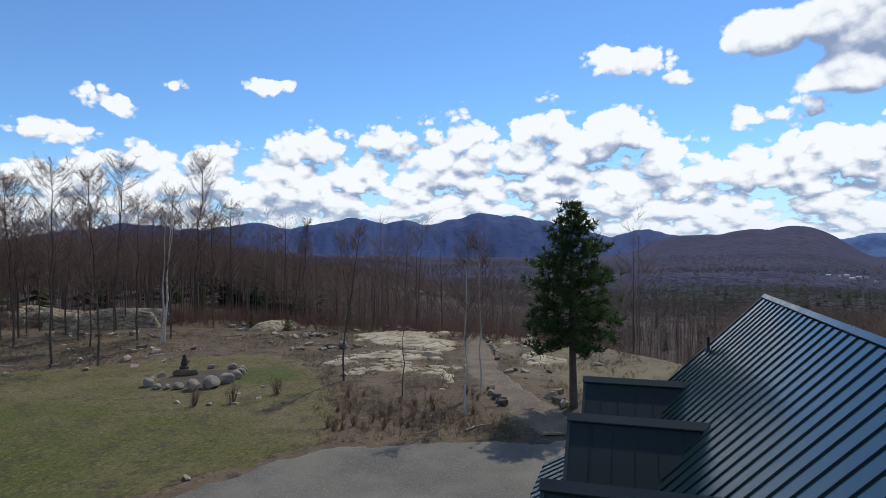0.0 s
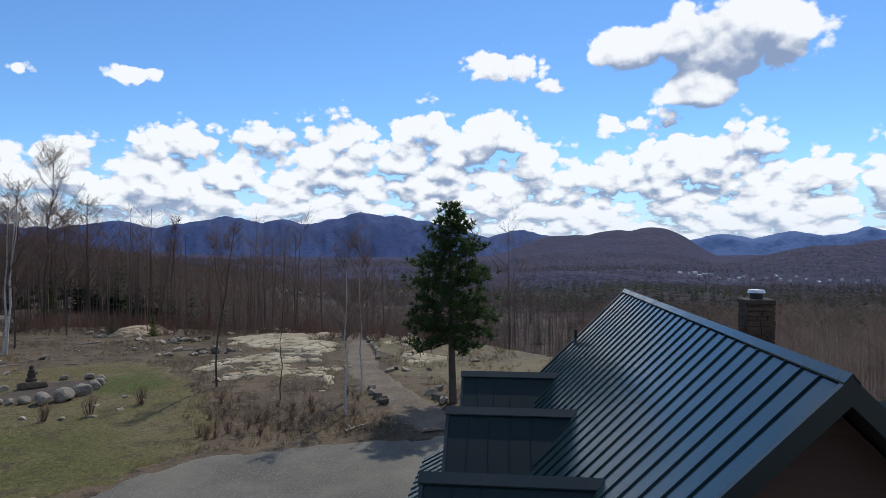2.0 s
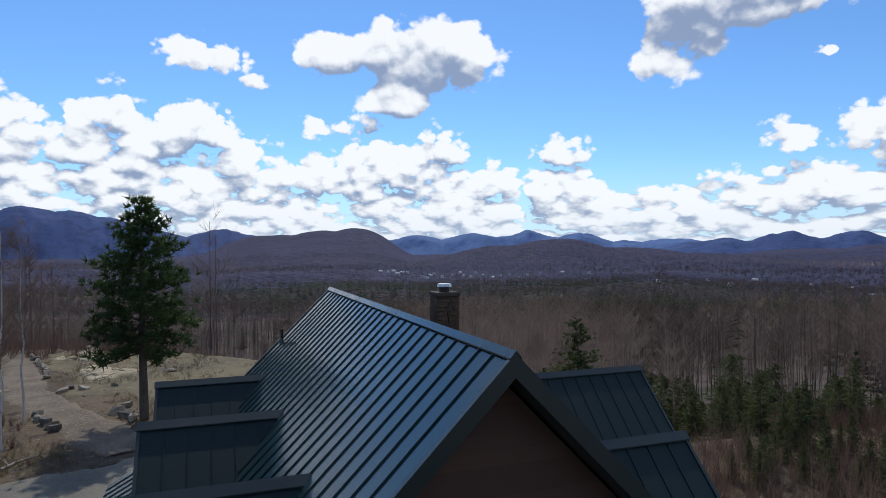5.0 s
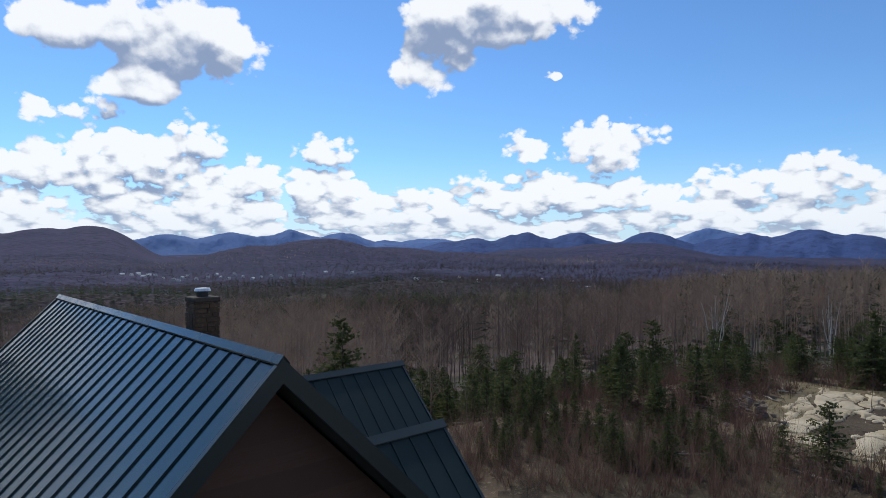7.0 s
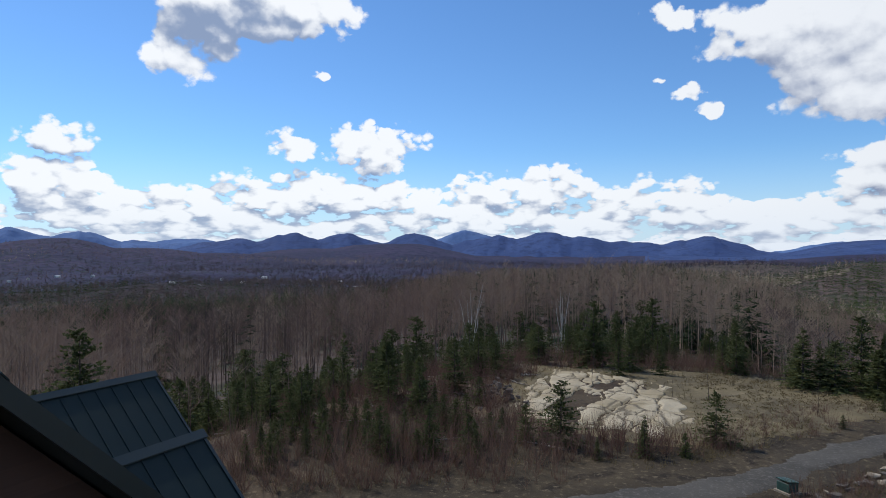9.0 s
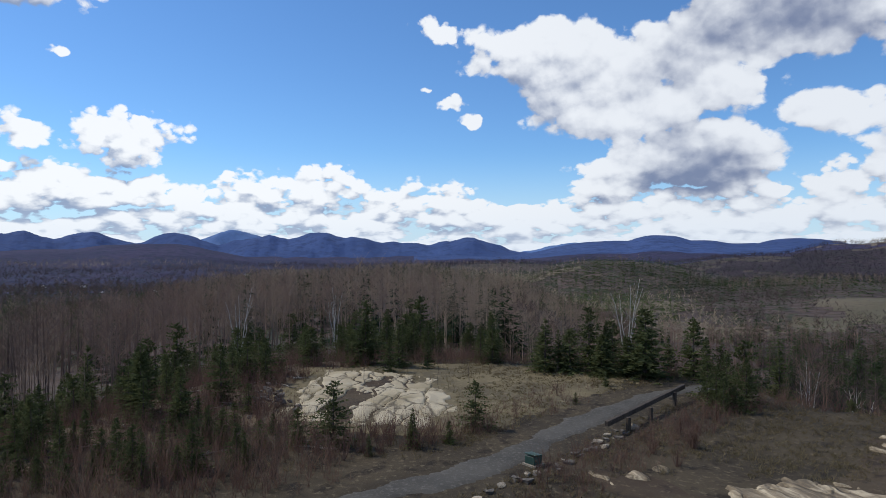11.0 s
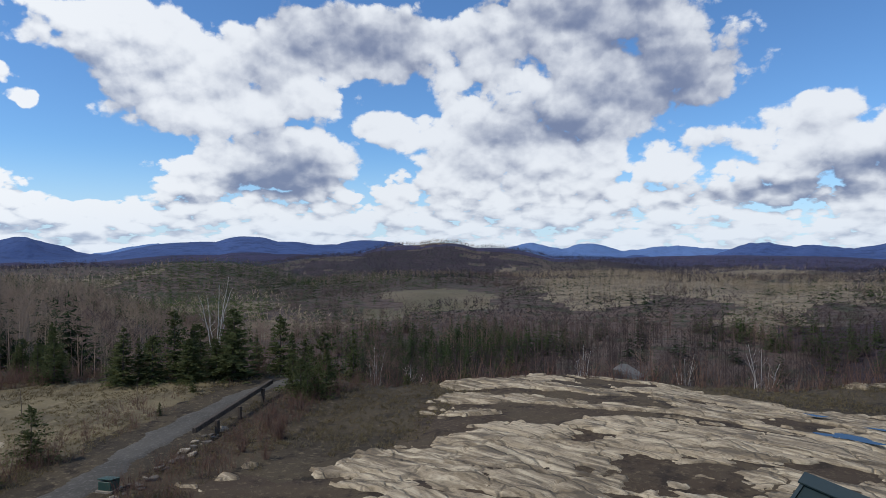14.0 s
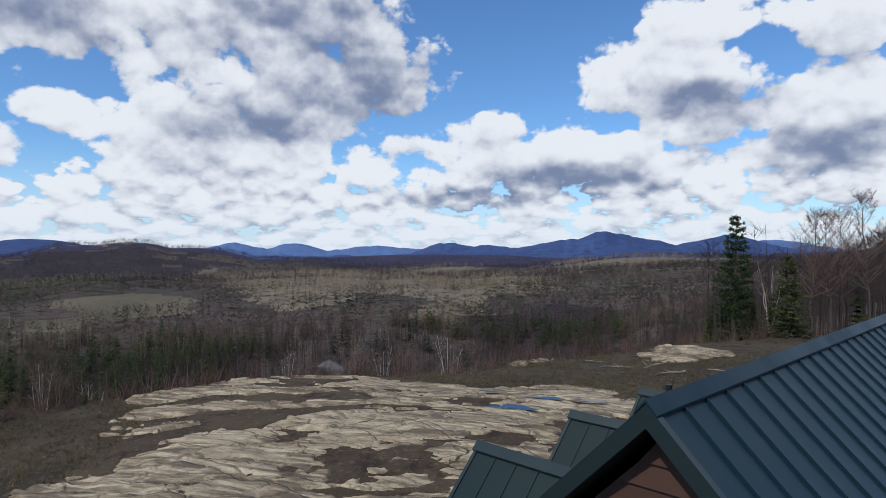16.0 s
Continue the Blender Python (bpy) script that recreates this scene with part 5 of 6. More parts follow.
def statue(x, y, z):
    """A plain seated figure of dark stone."""
    bm = bmesh.new()
    for cx, cy, cz, rx, ry, rz in ((0, 0, 0.18, 0.34, 0.3, 0.2), (0, 0.02, 0.5, 0.24, 0.2, 0.3), (0.02, 0, 0.78, 0.2, 0.17, 0.16), (0.02, -0.02, 1.0, 0.13, 0.13, 0.15)):
        made = bmesh.ops.create_uvsphere(bm, u_segments=14, v_segments=9, radius=1.0)
        for v in made["verts"]:
            v.co = Vector((v.co.x * rx + cx, v.co.y * ry + cy, v.co.z * rz + cz))
    mesh = bpy.data.meshes.new("garden_statue")
    bm.to_mesh(mesh)
    bm.free()
    mesh.materials.append(M["statue_stone"])
    ob = new("garden_statue", mesh)
    ob.matrix_world = pose(x, y, z)
    tagged(ob, "small dark stone garden statue on a boulder", "statue")


statue(-17.4, 45.9, gz(-17.4, 45.9) + 0.44)

for x, y, s in ((6.5, 65, 0.7), (6.5, 63, 0.8), (6.5, 61.2, 0.8), (6.5, 59.6, 0.9), (6.5, 58.2, 0.8), (6.6, 56.6, 0.9), (6.5, 55, 0.8), (6.4, 53.6, 0.9), (6.3, 52.3, 0.7), (6.45, 46.7, 0.8), (6.9, 47.2, 0.7), (7.65, 46.6, 0.9),
                (4.5, 41.1, 0.7), (4.4, 40.0, 0.8), (4.6, 38.9, 0.9), (4.75, 38.0, 0.8), (4.85, 37.2, 0.8), (8.0, 38.7, 1.0), (8.25, 37.6, 1.1), (8.4, 36.6, 1.0), (8.9, 40.2, 0.9)):
    stone(x, y, s, s * 0.6, s * 0.55, RUBBLE if pick.random() < 0.55 else DARK, "squared stone block edging the footpath", "stones along the path")
# edge of the road
for k in range(44):
    t = k / 44
    x = 22.9 + 7.6 * t + pick.gauss(0, 0.25)
    y = -5.2 - 10.8 * t + pick.gauss(0, 0.25) - 1.0
    s = 0.22 + 0.4 * pick.random()
    stone(x - 0.9, y - 0.3, s, s * 0.7, s * 0.4, DARK if pick.random() < 0.75 else RUBBLE, "rough stone along the gravel road", "stones along the road")
# heaps of split rock
for cx, cy, n_stones, spread_x, spread_y in ((-12.2, 66.5, 26, 1.6, 1.0), (-9.5, 58.5, 16, 2.2, 0.5), (-17.5, 74, 20, 3, 1.2), (-37, 68, 16, 3, 0.8), (-24, 58.5, 12, 2.5, 0.5), (-2, 72.5, 10, 3, 0.5)):
    for k in range(n_stones):
        x, y, s = cx + pick.gauss(0, spread_x), cy + pick.gauss(0, spread_y), 0.35 + 0.75 * pick.random() ** 2
        stone(x, y, s, s * 0.75, s * 0.5, RUBBLE if pick.random() < 0.7 else DARK, "split tan rock in a loose heap", "rock heaps in the yard", name="rock")
# loose stones about the ledges
for k in range(190):
    a, r = pick.uniform(-30, 16), pick.uniform(44, 80)
    x, y = r * math.sin(radians(a)), r * math.cos(radians(a))
    if float(inside(x, y, LAWN)) > -0.5 or float(along(x, y, PATH_LINE)) < 1.8:
        continue
    s = 0.25 + 0.8 * pick.random() ** 3
    stone(x, y, s, s * 0.75, s * 0.5, RUBBLE, "loose pale stone on bare ground", "loose stones in the yard")
for k in range(36):
    x, y = pick.uniform(34, 48), pick.uniform(-1, 4)
    s = 0.2 + 0.4 * pick.random()
    stone(39 + pick.gauss(0, 1.6), 2.2 + pick.gauss(0, 0.6), s, s * 0.8, s * 0.6, DARK, "stone in a rubble heap beside the bedrock", "rubble heap", z=gz(x, y) + 0.5 * pick.random())
stone(19.6, -44.2, 2.3, 1.9, 2.0, [block_mesh("boulder", 77, M["grey_stone"])], "large squared grey boulder on the bedrock crest", name="boulder", z=gz(19.6, -44.2) + 0.9, turn=25)


# ------------------------------------------------------------------ road furniture
def beam_rail(a, b, posts):
    ob = tagged(new("timber_barrier"), "long dark weathered timber beam on two posts beside the road", "barrier")
    ob.matrix_world = pose(a[0], a[1], 0)
    d = Vector(b) - Vector(a)
    length = d.length
    m = Matrix.Translation((0, 0, a[2])) @ d.to_track_quat("X", "Z").to_matrix().to_4x4()
    beam = part("beam", box(-0.4, -0.11, -0.13, length, 0.11, 0.13, 0.02), M["old_timber"], ob)
    beam.matrix_local = m
    for x, y, top in posts:
        p = part("post", box(-0.09, -0.09, -0.3, 0.09, 0.09, top, 0.015), M["old_timber"], ob)
        p.matrix_local = pose(x - a[0], y - a[1], gz(x, y), 0, 0, 20)


RAIL = [(28.2, -15.0), (33.6, -22.7)]
beam_rail((28.2, -15.0, 0.72), (33.6, -22.7, 0.92), [(28.5, -16.15, 0.75), (29.75, -18.15, 0.8), (32.4, -21.3, 0.8)])


def utility_box(x, y):
    ob = tagged(new("utility_cabinet"), "low green metal utility cabinet on a concrete pad", "utility box")
    ob.matrix_world = pose(x, y, gz(x, y), 0, 0, 28) @ Matrix.Diagonal((0.7, 0.7, 0.8, 1))
    part("pad", box(-0.5, -0.45, -0.1, 0.5, 0.45, 0.1, 0.01), M["stone"], ob, "pale concrete pad")
    part("body", box(-0.4, -0.35, 0.1, 0.4, 0.35, 0.52, 0.02), M["green_paint"], ob)
    part("lid", prism([(-0.43, -0.38, 0.52), (0.43, -0.38, 0.52), (0.43, 0.38, 0.62), (-0.43, 0.38, 0.62)], (0, 0, 0.04)), M["green_paint"], ob)


utility_box(25.1, -9.75)


def power_pole(x, y, height):
    ob = tagged(new("power_pole"), "grey wooden H-frame power line pole in a cleared strip", "pole", "power line poles")
    ob.matrix_world = pose(x, y, gz(x, y) - 0.5, 0, 0, 70)
    for side in (-1, 1):
        part("pole", rod((side * 1.9, 0, 0), (side * 1.9, 0, height), 0.2, 0.14, 8), M["bark"], ob)
    part("crossarm", box(-4.2, -0.12, height - 1.2, 4.2, 0.12, height - 0.9), M["bark"], ob)


for az, r, h in ((162.9, 330, 16), (160.6, 250, 13)):
    power_pole(r * math.sin(radians(az)), r * math.cos(radians(az)), h)


# ------------------------------------------------------------------ trees that stand alone
def loose_mesh(name, tris, mat, tone=0.5):
    tris = np.asarray(tris, float).reshape(-1, 3)
    return fast_mesh(name, tris, np.arange(len(tris)).reshape(-1, 3), mat, tone=np.full(len(tris), tone))


def tube_tris(points, radii, sides):
    v, f = tube([Vector(p) for p in points], [float(q) for q in radii], sides)
    v = np.array([tuple(p) for p in v])
    return [v[list(t)] for q in f for t in ((q[0], q[1], q[2]), (q[0], q[2], q[3]))]


def broadleaf(seed, height, mat, twig_mat, label, stems=1, low=0.3, spread=0.2, limbs=40, twigs=24, group=""):
    """A bare tree of its own: stem, limbs that fork, fine twigs."""
    gen = np.random.default_rng(seed)
    ob = tagged(new("bare_tree"), label, "tree", group)
    stem_tris, limb_tris, twig_tris = [], [], []
    for k in range(stems):
        lean = gen.normal(size=2) * (0.05 if stems == 1 else 0.075 if stems > 3 else 0.07) * height
        tall = height * (1 if k == 0 else 0.8 + 0.2 * gen.random())
        bend = gen.normal(size=(8, 2)) * 0.008 * height
        line = [np.array([lean[0] * u**1.3 + bend[i, 0], lean[1] * u**1.3 + bend[i, 1], tall * u - 0.25 * (u == 0)]) for i, u in enumerate(np.linspace(0, 1, 8))]
        r0 = 0.0058 * height + 0.012
        stem_tris += tube_tris(line, np.linspace(r0, 0.012, 8), 7)
        for _ in range(limbs // stems):
            u = low + (0.97 - low) * gen.random() ** 0.85
            i = min(int(u * 7), 6)
            base = line[i] + (line[i + 1] - line[i]) * (u * 7 - i)
            a = gen.random() * 2 * math.pi
            reach = spread * height * (1.1 - u) * (0.55 + 0.7 * gen.random()) + 0.25
            rise = min(reach * (0.7 + 0.9 * gen.random()), tall * 1.02 - base[2])
            tip = base + np.array([math.cos(a) * reach, math.sin(a) * reach, rise])
            mid = (base + tip) / 2 + np.array([math.cos(a), math.sin(a), -0.6]) * reach * 0.12
            limb_tris += tube_tris([base, mid, tip], [r0 * 0.42 * (1.15 - u), r0 * 0.25 * (1.15 - u) + 0.003, 0.004], 4)
            for _ in range(twigs):
                v = 0.2 + 0.8 * gen.random()
                root = (base + (mid - base) * v * 2) if v < 0.5 else (mid + (tip - mid) * (v * 2 - 1))
                b = a + gen.normal() * 1.5
                long = (0.2 + 0.6 * gen.random()) * (0.25 + 0.045 * height)
                end = root + np.array([math.cos(b) * long * 0.8, math.sin(b) * long * 0.8, long * (0.1 + 0.9 * gen.random())])
                twig_tris.append(sliver(root, end, 0.02, gen))
                side = root + (end - root) * 0.5
                twig_tris.append(sliver(side, side + gen.normal(size=3) * long * 0.22 + np.array([0, 0, long * 0.25]), 0.02, gen))
    for name, tris, m in (("trunk", stem_tris, mat), ("branchwork", limb_tris, mat if stems > 3 else twig_mat), ("crown", twig_tris, twig_mat)):
        child = new(name, loose_mesh(name, tris, m, 0.3 + 0.2 * gen.random()))
        child.parent = ob
        if name != "trunk":
            tagged(child, kind="stuff")
    return ob


def stand(ob, x, y, height, made, turn=0.0):
    """Copies a tree to a place at a height."""
    s = height / made
    return copy_thing(ob, pose(x, y, gz(x, y) - 0.05, 0, 0, turn) @ Matrix.Diagonal((s, s, s, 1)))


def pine(seed, height, label, crown_low=0.3, widest=0.185):
    """A tall white pine: bare lower stem, tiers of limbs with upturned tufts of needles."""
    gen = np.random.default_rng(seed)
    ob = tagged(new("pine_tree"), label, "tree")
    line = [np.array([0.12 * math.sin(2.2 * u + seed), 0.1 * math.sin(1.7 * u), height * u - 0.3 * (u == 0)]) for u in np.linspace(0, 1, 12)]
    trunk = new("trunk", loose_mesh("trunk", tube_tris(line, np.linspace(0.26, 0.02, 12), 10), M["bark"]))
    trunk.parent = ob
    limbs, needles = [], []
    count = 150
    for k in range(count):
        u = crown_low + (0.985 - crown_low) * (k // 8 + 0.45 * gen.random()) * 8 / count
        i = min(int(u * 11), 10)
        base = line[i] + (line[i + 1] - line[i]) * (u * 11 - i)
        w = (u - crown_low) / (1 - crown_low)
        shape = (0.62 + 0.38 * math.sin(min(w * 3.0, 1.57))) * (1 - w) ** 0.75
        reach = height * widest * shape * (0.72 + 0.45 * gen.random()) * 1.42 + 0.15
        a = k * 2.39996 + 0.5 * gen.normal()
        tip = base + np.array([math.cos(a) * reach, math.sin(a) * reach, reach * (-0.08 + 0.55 * w + 0.15 * gen.normal())])
        mid = (base + tip) / 2 + np.array([0, 0, -0.08 * reach])
        limbs += tube_tris([base, mid, tip], [0.05 * (1.1 - w), 0.03 * (1.1 - w) + 0.004, 0.006], 3)
        tufts = max(4, int(reach * 6))
        for m in range(tufts):
            v = 0.28 + 0.72 * (m + gen.random()) / tufts
            root = base + (tip - base) * v + gen.normal(size=3) * np.array([0.16, 0.16, 0.07]) * (0.4 + reach * 0.4)
            for _ in range(11):
                d = np.array([math.cos(a) * 0.5, math.sin(a) * 0.5, 0.45]) + gen.normal(size=3) * 0.62
                d = d / np.linalg.norm(d) * (0.26 + 0.2 * gen.random())
                needles.append(sliver(root, root + d, 0.085, gen))
    for name, tris, m in (("branchwork", limbs, M["bark"]), ("crown", needles, M["pine_needles"])):
        child = tagged(new(name, loose_mesh(name, tris, m, 0.5)), kind="stuff")
        child.parent = ob
    return ob


def spruce(seed, height, label, group="", bushy=0.0):
    gen = np.random.default_rng(seed)
    ob = tagged(new("spruce_tree"), label, "tree", group)
    trunk = new("trunk", loose_mesh("trunk", tube_tris([(0, 0, -0.2), (0, 0, height * 0.5), (0, 0, height * 0.97)], [0.018 * height, 0.01 * height, 0.004], 6), M["bark"]))
    trunk.parent = ob
    tris = []
    for k in range(230):
        u = 0.03 + 0.95 * gen.random() ** 1.15
        a = gen.random() * 2 * math.pi
        reach = height * (0.33 + 0.1 * bushy) * (1.01 - u) ** (0.85 - 0.3 * bushy) * (0.35 + 0.85 * gen.random()) * (0.8 + 0.3 * math.sin(2 * a + seed)) + 0.008 * height
        base = np.array([0, 0, u * height])
        out = np.array([math.cos(a), math.sin(a), -0.1 + 0.45 * u])
        across = np.array([-math.sin(a), math.cos(a), 0])
        for _ in range(9):
            v = 0.1 + 0.85 * gen.random()
            root = base + out * reach * v
            end = root + out * (0.1 + 0.1 * gen.random()) * (1.3 - u) + across * gen.normal() * 0.16 * (1.2 - u) + np.array([0, 0, 0.03 * gen.normal()])
            tris.append(sliver(root, end, 0.09 + 0.05 * bushy, gen))
    crown = new("crown", loose_mesh("crown", tris, M["spruce_needles"], float(gen.random())))
    tagged(crown, kind="stuff").parent = ob
    return ob


def shrub(seed, label, group="", tall=1.2, stems=46):
    gen = np.random.default_rng(seed)
    ob = tagged(new("shrub"), label, "shrub", group)
    canes, twigs = [], []
    for _ in range(stems):
        a, out = gen.random() * 2 * math.pi, 0.45 * gen.random()
        base = np.array([math.cos(a) * out * 0.3, math.sin(a) * out * 0.3, 0])
        tip = base + np.array([math.cos(a) * out, math.sin(a) * out, tall * (0.6 + 0.5 * gen.random())])
        canes.append(sliver(base, tip, 0.03, gen))
        for _ in range(5):
            root = base + (tip - base) * (0.3 + 0.65 * gen.random())
            twigs.append(sliver(root, root + gen.normal(size=3) * 0.14 + np.array([0, 0, 0.18]), 0.014, gen))
    for name, tris in (("branchwork", canes), ("crown", twigs)):
        child = tagged(new(name, loose_mesh(name, tris, M["brush"], float(gen.random()))), kind="stuff")
        child.parent = ob
    return ob


big_pine = pine(3, 12.2, "tall white pine with a bare lower trunk beside the house", 0.3, 0.205)
big_pine.matrix_world = pose(8.87, 36.4, gz(8.87, 36.4) - 0.05)
pine_2 = pine(8, 15.2, "tall dark white pine at the edge of the woods", 0.12, 0.13)
pine_2.matrix_world = pose(-14.6, -73.5, gz(-14.6, -73.5) - 0.3, 0, 0, 50)

GREY_A = broadleaf(501, 12.0, M["bark"], M["bare_wood"], "bare grey broadleaf tree with upright limbs at the yard's edge", group="bare yard trees", low=0.3, spread=0.29, limbs=70)
GREY_A.matrix_world = pose(-25.8, 50.3, gz(-25.8, 50.3), 0, 0, 10) @ Matrix.Diagonal((1.3, 1.3, 1.3, 1))
for x, y, h, turn in ((-39.7, 61.7, 12.5, 40), (-30, 51.2, 12.5, 130), (-31.1, 85.9, 17, 200), (-26.1, 85.7, 12.3, 300), (-42, 66, 13, 90), (-21.5, -72, 10.0, 20), (-23.8, -73, 10.0, 200), (-29, -77.5, 12.0, 150), (-26.5, -79, 11.0, 60),
                      (-46, 58, 14, 250), (-35, 72, 15, 170), (33.2, -31.4, 4.2, 0)):
    stand(GREY_A, x, y, h, 12.0, turn)
for k in range(26):
    a, r = -40 + 22 * (k + 0.5) / 26, random.Random(k).uniform(64, 98)
    stand(GREY_A, r * math.sin(radians(a)), r * math.cos(radians(a)), 8.5 + 3.5 * random.Random(k + 50).random(), 12.0, 47 * k)
BIRCH = broadleaf(512, 12.0, M["birch_bark"], M["bare_wood"], "white-barked birch with bare twigs and forking stems", stems=3, low=0.34, spread=0.24, limbs=90, twigs=14, group="birches")
BIRCH.matrix_world = pose(-24.9, 60.5, gz(-24.9, 60.5), 0, 0, 80) @ Matrix.Diagonal((1.27, 1.27, 1.27, 1))
THIN_BIRCH = broadleaf(519, 10.2, M["birch_bark"], M["bare_wood"], "slender grey-white birch with fine reddish twigs by the path", low=0.36, spread=0.17, limbs=64, twigs=14, group="birches")
THIN_BIRCH.matrix_world = pose(2.4, 35.2, gz(2.4, 35.2) - 0.05)
stand(THIN_BIRCH, 3.7, 40.1, 10.1, 10.2, 140)
CLUMP = broadleaf(523, 9.0, M["birch_bark"], M["bare_wood"], "clump of white birch stems against dark woods", stems=5, low=0.5, spread=0.14, limbs=40, twigs=8, group="birches")
CLUMP.matrix_world = pose(44.4, -25.0, gz(44.4, -25.0), 0, 0, 0) @ Matrix.Diagonal((0.85, 0.85, 0.85, 1))
for x, y, h, turn in ((36.2, -34.2, 7.5, 60), (36.8, -39.0, 8.5, 210), (12.3, -52.0, 8.5, 120), (24.1, -45.8, 6.5, 30), (17, -48.6, 6.0, 300), (-18.5, -75, 11, 70), (64, 6, 10, 10), (58, -3, 8, 100)):
    stand(CLUMP, x, y, h, 9.0, turn)
SLIM = broadleaf(534, 11.0, M["bark"], M["bare_wood"], "slender bare young maple on open ground", low=0.45, spread=0.09, limbs=56, twigs=18, group="slender yard trees")
SLIM.matrix_world = pose(-5.76, 43.7, gz(-5.76, 43.7), 0, 0, 0)
for x, y, h, turn in ((-15.5, 80.2, 14, 90), (-8.8, 76, 11.3, 210), (-17.5, 84, 12, 30), (-12, 86, 10, 300)):
    stand(SLIM, x, y, h, 11.0, turn)
STUB = broadleaf(545, 5.0, M["bark"], M["bare_wood"], "thin bare sapling with few twigs", low=0.5, spread=0.06, limbs=8, twigs=3, group="saplings")
STUB.matrix_world = pose(-1.32, 39.8, gz(-1.32, 39.8))
for x, y, h, turn in ((39.6, -8.7, 2.0, 50), (39.5, -10.8, 2.4, 150), (36.8, -15.8, 2.0, 250), (41, -4, 2.6, 10), (33.8, -35.9, 4.5, 0), (22.7, -44.5, 4.0, 99)):
    stand(STUB, x, y, h, 5.0, turn)

SPRUCES = [spruce(600 + k, 4.0, "young dark green spruce at the edge of the woods", "young spruces", (0.0, 0.4, 0.8, 1.0)[k]) for k in range(4)]
for k, (x, y, h) in enumerate(((-15.5, 71.5, 2.6), (-19.5, 71.5, 2.0), (29.7, -1.5, 3.2), (30.9, -8.8, 2.6))):
    SPRUCES[k].matrix_world = pose(x, y, gz(x, y) - 0.05) @ Matrix.Diagonal((h / 4, h / 4, h / 4, 1))
seat = random.Random(9)
for k in range(330):
    a = seat.uniform(50, 108)
    r = seat.uniform(27, 34) if seat.random() < 0.3 else seat.uniform(34, 62)
    x, y = r * math.sin(radians(a)), r * math.cos(radians(a))
    if float(inside(x, y, EAST_ROCK)) > -1.5 or float(inside(x, y, MEADOW)) > 0.5 or float(along(x, y, ROAD_LINE)) < 3 or (a < 63 and r < 34):
        continue
    if abs(a - 97) < 10 and r < 36 and seat.random() < 0.6:
        continue
    stand(SPRUCES[seat.randrange(4)], x, y, seat.uniform(1.6, 3.0) if r < 34 else seat.uniform(2.6, 5.8), 4.0, seat.random() * 360)
for k in range(70):
    a = seat.uniform(48, 150)
    x, y = (seat.uniform(6, 45) + float(np.interp(a, EDGE_AZ, EDGE_R))) * math.sin(radians(a)), 0
    r = x / math.sin(radians(a))
    y = r * math.cos(radians(a))
    if seat.random() < 0.5 and a > 125:
        continue
    stand(SPRUCES[seat.randrange(4)], x, y, seat.uniform(5.0, 9.5), 4.0, seat.random() * 360)
for k in range(26):
    a, r = seat.uniform(117, 137), seat.uniform(47, 62)
    stand(SPRUCES[seat.randrange(4)], r * math.sin(radians(a)), r * math.cos(radians(a)), seat.uniform(5, 8.5), 4.0, seat.random() * 360)
for x, y, h in ((46.3, -6.4, 5.5), (48.0, -7.4, 6.0), (50, -5, 6.5), (47.0, -9.5, 4.6), (38, -19.8, 1.7), (34.2, -15.9, 1.6), (45, -22, 6.0), (42, -27, 5.5), (40, -30, 6), (38.2, -27.6, 6.5), (36.8, -29, 5), (44, -19, 5), (48, -15, 5),
                (30.5, -37.5, 4.2), (31.5, -39.5, 4.5), (28.5, -40.5, 3.0), (-16.5, -74, 9), (-18, -72.5, 8), (-12.2, -75, 7), (-19.4, -71.5, 10.5), (-31, 88, 10), (-22, 87, 9)):
    stand(SPRUCES[seat.randrange(4)], x, y, h, 4.0, seat.random() * 360)

for k in range(18):
    a, r, h = (seat.uniform(111.5, 121), seat.uniform(46, 51), seat.uniform(4.2, 6.4)) if k < 9 else (seat.uniform(124.5, 130), seat.uniform(42, 48), seat.uniform(4.2, 6.5))
    x, y = r * math.sin(radians(a)), r * math.cos(radians(a))
    if float(along(x, y, ROAD_LINE)) < 2.6:
        continue
    tree = copy_thing(SPRUCES[k % 4], pose(x, y, gz(x, y) - 0.05, 0, 0, 40 * k) @ Matrix.Diagonal((h / 2.7, h / 2.7, h / 4, 1)))

for az, r, h in ((126.6, 39.5, 3.9), (128.2, 38.8, 3.5), (127.4, 41.5, 4.6), (125.9, 41.0, 4.2), (128.9, 40.5, 4.0), (127.2, 38.6, 3.2)):
    stand(SPRUCES[3], r * math.sin(radians(az)), r * math.cos(radians(az)), h, 4.0, 70 * az)

SHRUBS = [shrub(700 + k, "leafless reddish-brown shrub on open ground", "shrubs") for k in range(3)]
for k, (x, y) in enumerate(((-13.6, 37.3), (-11.5, 37.9), (-9.3, 39.9))):
    SHRUBS[k].matrix_world = pose(x, y, gz(x, y))
for k in range(34):
    x, y = seat.uniform(-5, 3.6), seat.uniform(32, 40)
    if float(along(x, y, PATH_LINE)) < 1.8:
        continue
    stand(SHRUBS[seat.randrange(3)], x, y, seat.uniform(0.4, 0.8), 1.2, seat.random() * 360)
for k in range(130):
    t = seat.random()
    x, y = 25.5 + 9 * t + seat.gauss(0, 1.1) + 1.0, -10.5 - 14 * t + seat.gauss(0, 1.1) - 3.2
    if float(along(x, y, ROAD_LINE)) < 2.3 or float(along(x, y, RAIL)) < 2.4:
        continue
    stand(SHRUBS[seat.randrange(3)], x, y, seat.uniform(0.5, 1.2), 1.2, seat.random() * 360)

